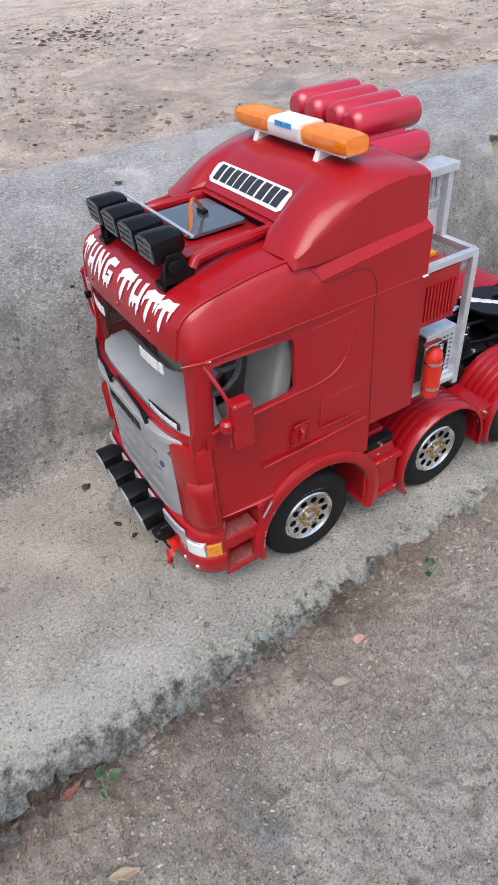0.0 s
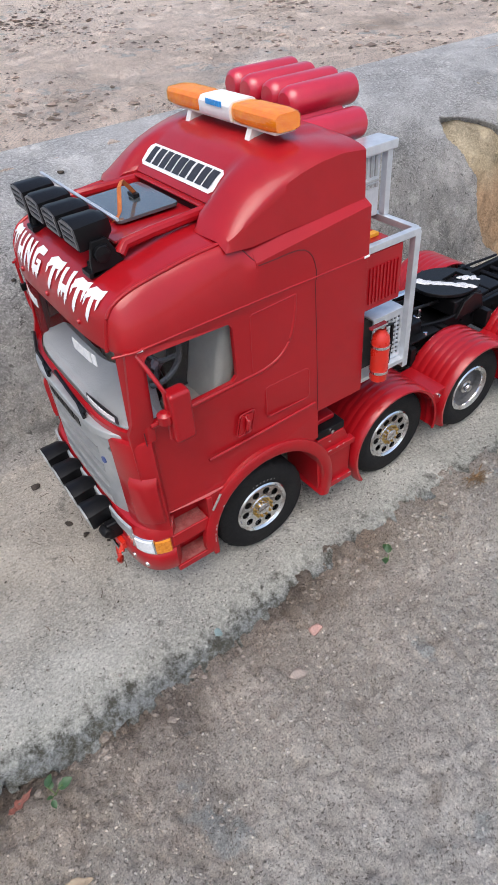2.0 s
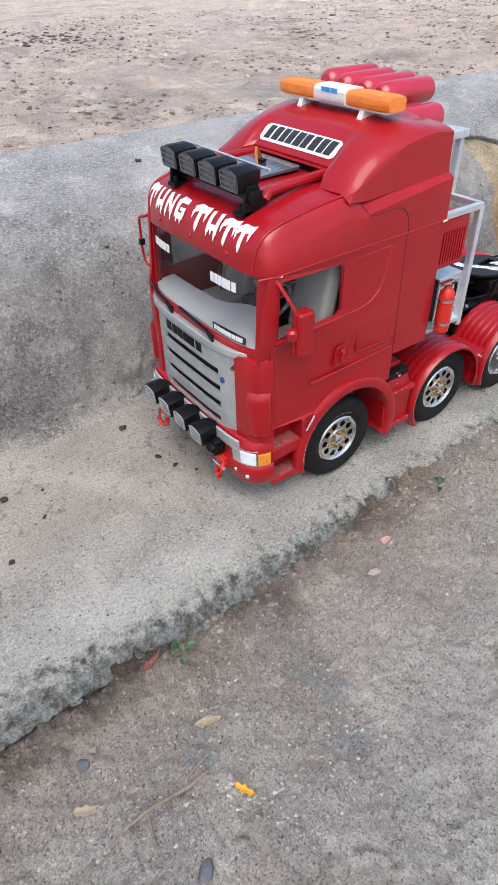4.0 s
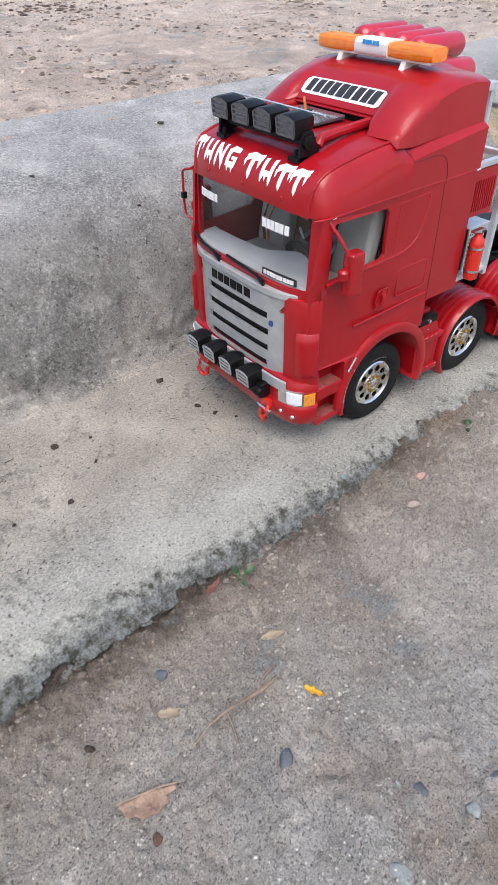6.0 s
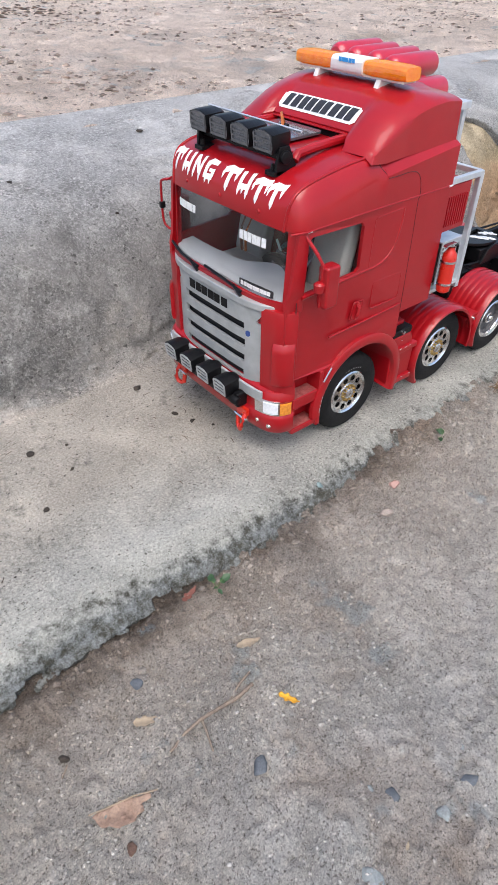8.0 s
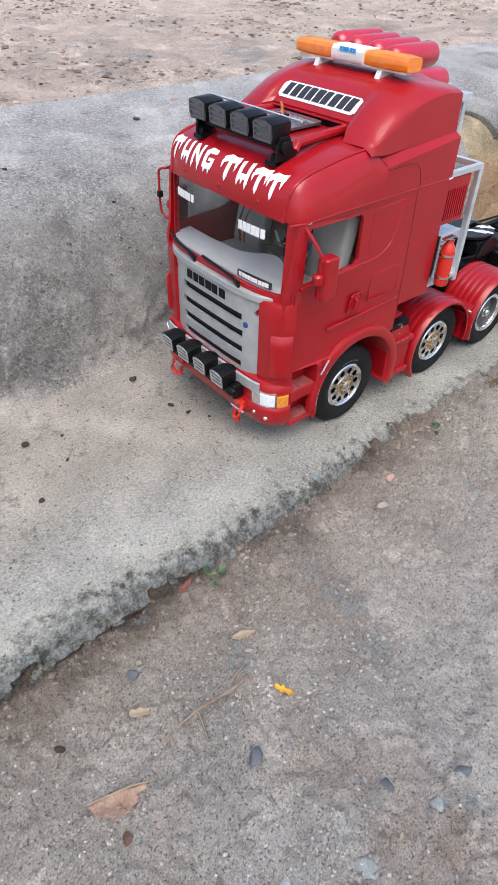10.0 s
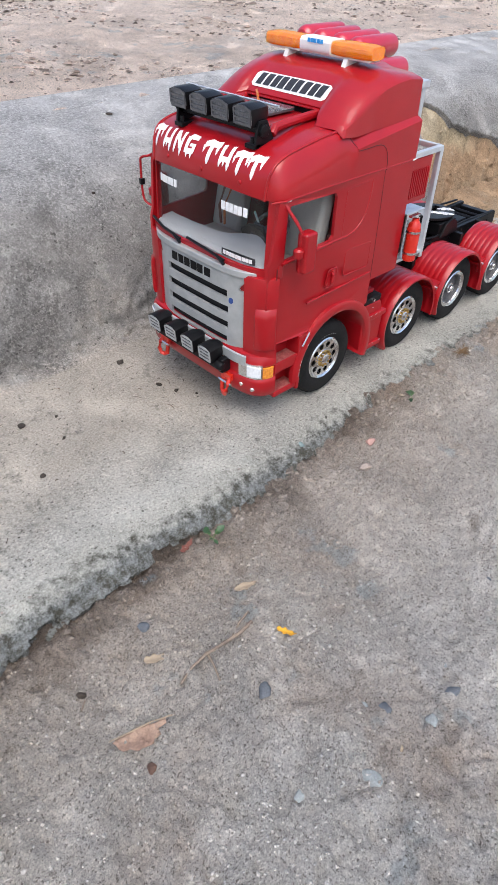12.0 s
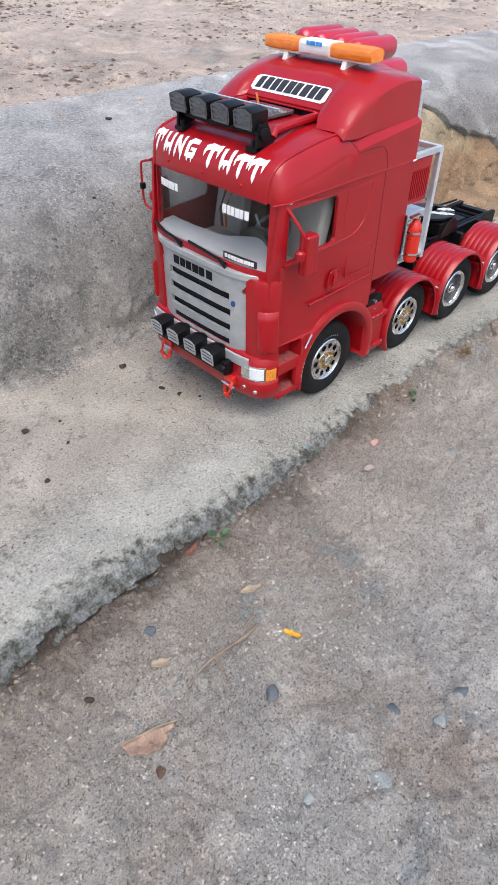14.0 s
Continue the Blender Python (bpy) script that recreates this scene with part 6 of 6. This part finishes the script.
lump("clod", -0.329, -0.222, 0.0042, mat("brown_clod", (0.13, 0.075, 0.055), (0.08, 0.05, 0.038), 0.95, scale=90, bump=0.6), "crumbly brown clod of earth", "clod", flat=0.7, seed=12, facets=9)
for k, (x, y, s) in enumerate(((-0.161, -0.313, 0.012), (-0.211, -0.339, 0.016), (-0.092, -0.324, 0.008), (-0.109, -0.342, 0.011), (-0.17, -0.30, 0.007), (-0.14, -0.345, 0.013), (0.02, -0.30, 0.008), (-0.26, -0.31, 0.010))):
    tagged(lump("sunken_stone", x, y, s * 0.52, BLUESTONE if k % 3 else STONE, "flat blue-green stone set in the dirt", "stone", flat=0.30, seed=20 + k, sink=0.66, facets=16), group="stones set in the dirt")
for k, (x, y, s) in enumerate(((-0.052, 0.224, 0.0075), (-0.217, 0.186, 0.0065), (-0.241, 0.092, 0.0045), (-0.191, 0.134, 0.0035), (-0.177, 0.176, 0.003), (-0.044, 0.148, 0.0052), (-0.035, 0.122, 0.0050), (-0.30, 0.10, 0.003), (-0.02, 0.10, 0.003))):
    tagged(lump("dirt_crumb", x, y, s * 0.66, CRUMB, "dark crumb of dirt lying on the concrete", "crumb", flat=0.5, seed=40 + k, sink=0.1), group="crumbs on the concrete")
for k, (x, y, z, s) in enumerate(((-0.075, 0.464, 0.201, 0.006), (0.168, 0.535, 0.216, 0.008), (0.03, 0.375, 0.163, 0.005), (-0.19, 0.51, 0.21, 0.004), (0.44, 0.5, 0.208, 0.006), (0.52, 0.46, 0.2, 0.006), (0.6, 0.55, 0.217, 0.007))):
    tagged(lump("dirt_crumb", x, y, s * 0.66, CRUMB, "dark crumb of dirt lying on the concrete", "crumb", flat=0.35, seed=60 + k, sink=0.2, z=z), group="crumbs on the concrete")


def leaf_bm(length, width, lobes=0, curl=0.2, seed=1, n=8, torn=0.0):
    """A thin leaf with a midrib fold, along +x; torn leaves have a ragged rim and warp."""
    rng = random.Random(seed)
    rows = []
    for i in range(n + 1):
        t = i / n
        w = width / 2 * math.sin(math.pi * min(t ** 0.75, 1)) ** 0.9 * (1 + (0.35 * math.sin(t * lobes * PI * 2) if lobes else 0)) + 0.0002
        lift = curl * length * (t - 0.5) ** 2 + rng.uniform(-0.02, 0.02) * length
        l, r = (max(1 + torn * noise.noise(Vector((t * 9, seed, k))) * 1.6 + torn * rng.uniform(-0.35, 0.35), 0.15) for k in (0.5, 7.5))
        warp = torn * length * 0.12 * noise.noise(Vector((t * 4, seed, 3)))
        rows.append([(length * t, -w * l, lift + 0.25 * w + warp), (length * t, -w * 0.5 * l, lift + 0.08 * w), (length * t, 0, lift), (length * t, w * 0.5 * r, lift + 0.08 * w), (length * t, w * r, lift + 0.25 * w - warp + rng.uniform(-0.1, 0.2) * w)])
    return grid(rows)


def ground_leaf(name, x, y, length, width, turn, material, label, category="dead leaf", lobes=0, curl=0.25, seed=1, lift=0.0015):
    ob = thing(name, leaf_bm(length, width, lobes, curl, seed, 14, 0.32), material, label, category, (x, y, surface_z(x, y) + lift), solid=0.0003)
    ob.rotation_euler = (0, 0, radians(turn))
    return ob


def torn_leaf():
    """A ragged piece of a large dry leaf, cupped a little."""
    rim = [(0, 0), (6, 4), (12, 5), (20, 9), (30, 10), (41, 12), (43, 9), (36, 6), (37, 1), (32, -2), (31, -6), (24, -7), (21, -10), (14, -7), (9, -8), (5, -4)]
    bm = bmesh.new()
    bm.faces.new([bm.verts.new((x / 1000, y / 1000, 0)) for x, y in rim])
    for _ in range(3):
        bmesh.ops.triangulate(bm, faces=bm.faces[:])
        bmesh.ops.subdivide_edges(bm, edges=[e for e in bm.edges if e.calc_length() > 0.004], cuts=1)
    for v in bm.verts:
        v.co.z = 0.0035 * abs(v.co.y / 0.010) ** 1.5 + 0.0022 * noise.noise(v.co * 160) + 0.0012 * noise.noise(v.co * 420)
        v.co.xy += Vector((noise.noise(v.co * 300 + Vector((3, 0, 0))), noise.noise(v.co * 300))) * 0.0012
    return bm


leaf = thing("brown_leaf", torn_leaf(), LEAF_BROWN, "torn dry brown leaf lying on the dirt", "dead leaf", (-0.342, -0.189, surface_z(-0.33, -0.19) + 0.0025), solid=0.0003)
leaf.rotation_euler = (0, 0, radians(-34))
part("leaf_rib", tube([leaf.location + Vector(p) for p in ((-0.002, 0.001, 0.0012), (0.014, 0.0055, 0.0030), (0.030, 0.0100, 0.0052), (0.047, 0.0125, 0.0060))], 0.0006, 6), LEAF_TAN, leaf)
ground_leaf("tan_leaf", -0.284, -0.149, 0.022, 0.008, -28, LEAF_TAN, "ragged pale tan leaf on the dirt", lobes=3, seed=3)
ground_leaf("yellow_petal", -0.178, -0.203, 0.019, 0.0055, -62, LEAF_YELLOW, "shrivelled yellow petal on the dirt", "petal", lobes=3, curl=0.5, seed=4)
ground_leaf("grey_leaf", -0.178, -0.146, 0.024, 0.008, -18, LEAF_TAN, "thin grey-tan dry leaf on the dirt", seed=5)
ground_leaf("red_leaf", -0.190, -0.082, 0.022, 0.006, 20, LEAF_RED, "shrivelled reddish leaf beside the kerb", lobes=3, curl=0.6, seed=6)
ground_leaf("leaf_scrap", -0.182, -0.343, 0.006, 0.002, 30, LEAF_TAN, "tiny pale tan scrap of leaf", "dead leaf", seed=8)


def twig(name, pts, r, label):
    bm = tube([(x, y, surface_z(x, y) + r * 0.9 + dz) for x, y, dz in pts], r, 7, taper=0.55)
    return thing(name, bm, TWIG, label, "twig")


twig("twig", [(-0.188, -0.181, 0.001), (-0.205, -0.184, 0.001), (-0.222, -0.181, 0.0015), (-0.242, -0.182, 0.001), (-0.256, -0.181, 0.0005), (-0.272, -0.184, 0.0)], 0.0020, "dry forked grey-brown twig on the dirt")
twig("twig", [(-0.240, -0.180, 0.001), (-0.243, -0.192, 0.0012), (-0.247, -0.206, 0.0005)], 0.0014, "short dry side twig on the dirt")
twig("twig", [(-0.184, -0.172, 0.001), (-0.198, -0.176, 0.0012), (-0.212, -0.181, 0.001)], 0.0012, "thin dry twig beside a larger one")
twig("twig", [(-0.339, -0.145, 0.001), (-0.345, -0.15, 0.001), (-0.353, -0.158, 0.0005)], 0.0007, "thin dark stalk on the dirt")


def weed(name, stems, label, seed=1, scale=1.0, loc=(0, 0)):
    """A low weed: a root Empty, its stems and its leaves."""
    rng = random.Random(seed)
    x0, y0 = loc
    root = new(name)
    root.location = (x0, y0, dirt_height(x0, y0))
    tagged(root, label, "weed")
    for a, reach, n in stems:
        c, s = math.cos(radians(a)), math.sin(radians(a))
        pts = [(x0 + c * reach * t, y0 + s * reach * t, root.location.z + scale * (0.022 * math.sin(t * 2.2) + 0.002)) for t in (0, 0.25, 0.5, 0.75, 1)]
        part("stem", tube(pts, 0.0011 * scale, 6, taper=0.6), LEAF_YOUNG, root)
        for k in range(n):
            t = 0.25 + 0.75 * (k + 0.5) / n
            i = min(int(t * 4), 3)
            p = Vector(pts[i]).lerp(Vector(pts[i + 1]), t * 4 - i)
            ln = scale * rng.uniform(0.014, 0.030) * (0.55 if t > 0.9 else 1)
            bm = leaf_bm(ln, ln * rng.uniform(0.6, 0.75), 0, rng.uniform(-0.5, 0.1), rng.randint(0, 999), 6)
            turn = Euler((rng.uniform(-0.4, 0.4), rng.uniform(-0.45, 0.35), radians(a) + rng.uniform(-1.6, 1.6)))
            bm.transform(Matrix.Translation(p) @ turn.to_matrix().to_4x4())
            part("leaf", bm, LEAF_YOUNG if t > 0.85 else LEAF_GREEN, root)
    return root


weed("weed", [(20, 0.085, 9), (48, 0.075, 9), (75, 0.06, 8), (110, 0.055, 7), (-5, 0.07, 7), (-40, 0.085, 7), (-62, 0.075, 6), (-85, 0.05, 5), (160, 0.05, 6), (200, 0.045, 5)], "low green weed with broad leaves growing at the kerb", 3, 1.0, (-0.500, -0.080))
def tuft(x, y, n, reach, seed):
    """Dry roots and grass blades lying in a bunch."""
    rng = random.Random(seed)
    bm = bmesh.new()
    z = surface_z(x, y)
    for k in range(n):
        a, r = rng.uniform(0, 6.28), reach * rng.uniform(0.3, 1.0)
        px, py = x + rng.gauss(0, reach * 0.3), y + rng.gauss(0, reach * 0.15)
        tube([(px, py, z + 0.0005), (px + 0.5 * r * math.cos(a), py + 0.3 * r * math.sin(a), z + rng.uniform(0.002, 0.008)), (px + r * math.cos(a), py + 0.6 * r * math.sin(a), z + rng.uniform(0.0, 0.005))], rng.uniform(0.0003, 0.0008), 5, bm, taper=0.5)
    return bm


thing("dry_roots", tuft(0.339, -0.068, 46, 0.022, 31), mat("dry_root", (0.24, 0.15, 0.075), (0.12, 0.08, 0.045), 0.9, scale=60), "bunch of dry brown roots at the kerb", "roots")
lump("teal_stone", 0.014, -0.050, 0.0075, mat("teal_stone", (0.22, 0.30, 0.30), (0.15, 0.20, 0.20), 0.85, scale=70, bump=0.5, bump_scale=300), "pale teal stone set in the kerb's lip", "stone", flat=0.35, seed=81, sink=0.5, z=-0.0155)
weed("sprout", [(0, 0.008, 2), (120, 0.008, 2), (240, 0.008, 2)], "tiny green seedling beside the kerb", 5, 0.34, (-0.156, -0.090))
weed("sprout", [(40, 0.008, 2), (180, 0.008, 2)], "tiny green seedling beside the kerb", 6, 0.35, (0.19, -0.085))
lump("fallen_flower", -0.513, -0.118, 0.008, PETAL, "wilted pinkish flower lying under a weed", "flower", flat=0.8, seed=70)


# --- broken part of the bank, with sand washed out
def washed_sand():
    rows = []
    for i in range(171):
        x = 0.655 + 0.0045 * i
        row = []
        for j in range(91):
            t = j / 90
            if t < 0.35:
                u = t / 0.35
                y, z = 0.09 + 0.165 * u, -0.018 + 0.013 * u
            else:
                y, z = bank((t - 0.35) / 0.65 * 0.80)
            bed = min(max((x - 0.755) / 0.06, 0), 1) * min(max((1.40 - x) / 0.12, 0), 1)
            n = 0.018 * rough_noise(x * 8, y * 9, 12.0, 3) + 0.014 * rough_noise(x * 28, (y + z) * 22, 13.0, 4) + 0.008 * rough_noise(x * 75, (y + z) * 60, 3.0, 4)
            hollow = 0.014 * math.exp(-((x - 0.90) / 0.08) ** 2 - ((y - 0.285) / 0.04) ** 2)
            back = 0.008 * min(max((y - 0.24) / 0.05, 0), 1) + hollow
            row.append((x, y + back + 0.5 * n * min(max((y - 0.24) / 0.04, 0), 1), z - 0.006 * (y > 0.3) + n * bed * (0.6 if y < 0.26 else 0.5) - 0.03 * (1 - bed) + 0.024 * bed * min(max((y - 0.15) / 0.09, 0), 1) * (y < 0.27)))
        rows.append(row)
    return grid(rows)


thing("washed_sand", washed_sand(), SAND, "yellow sand washed out under the broken concrete bank", "sand", kind="structure")
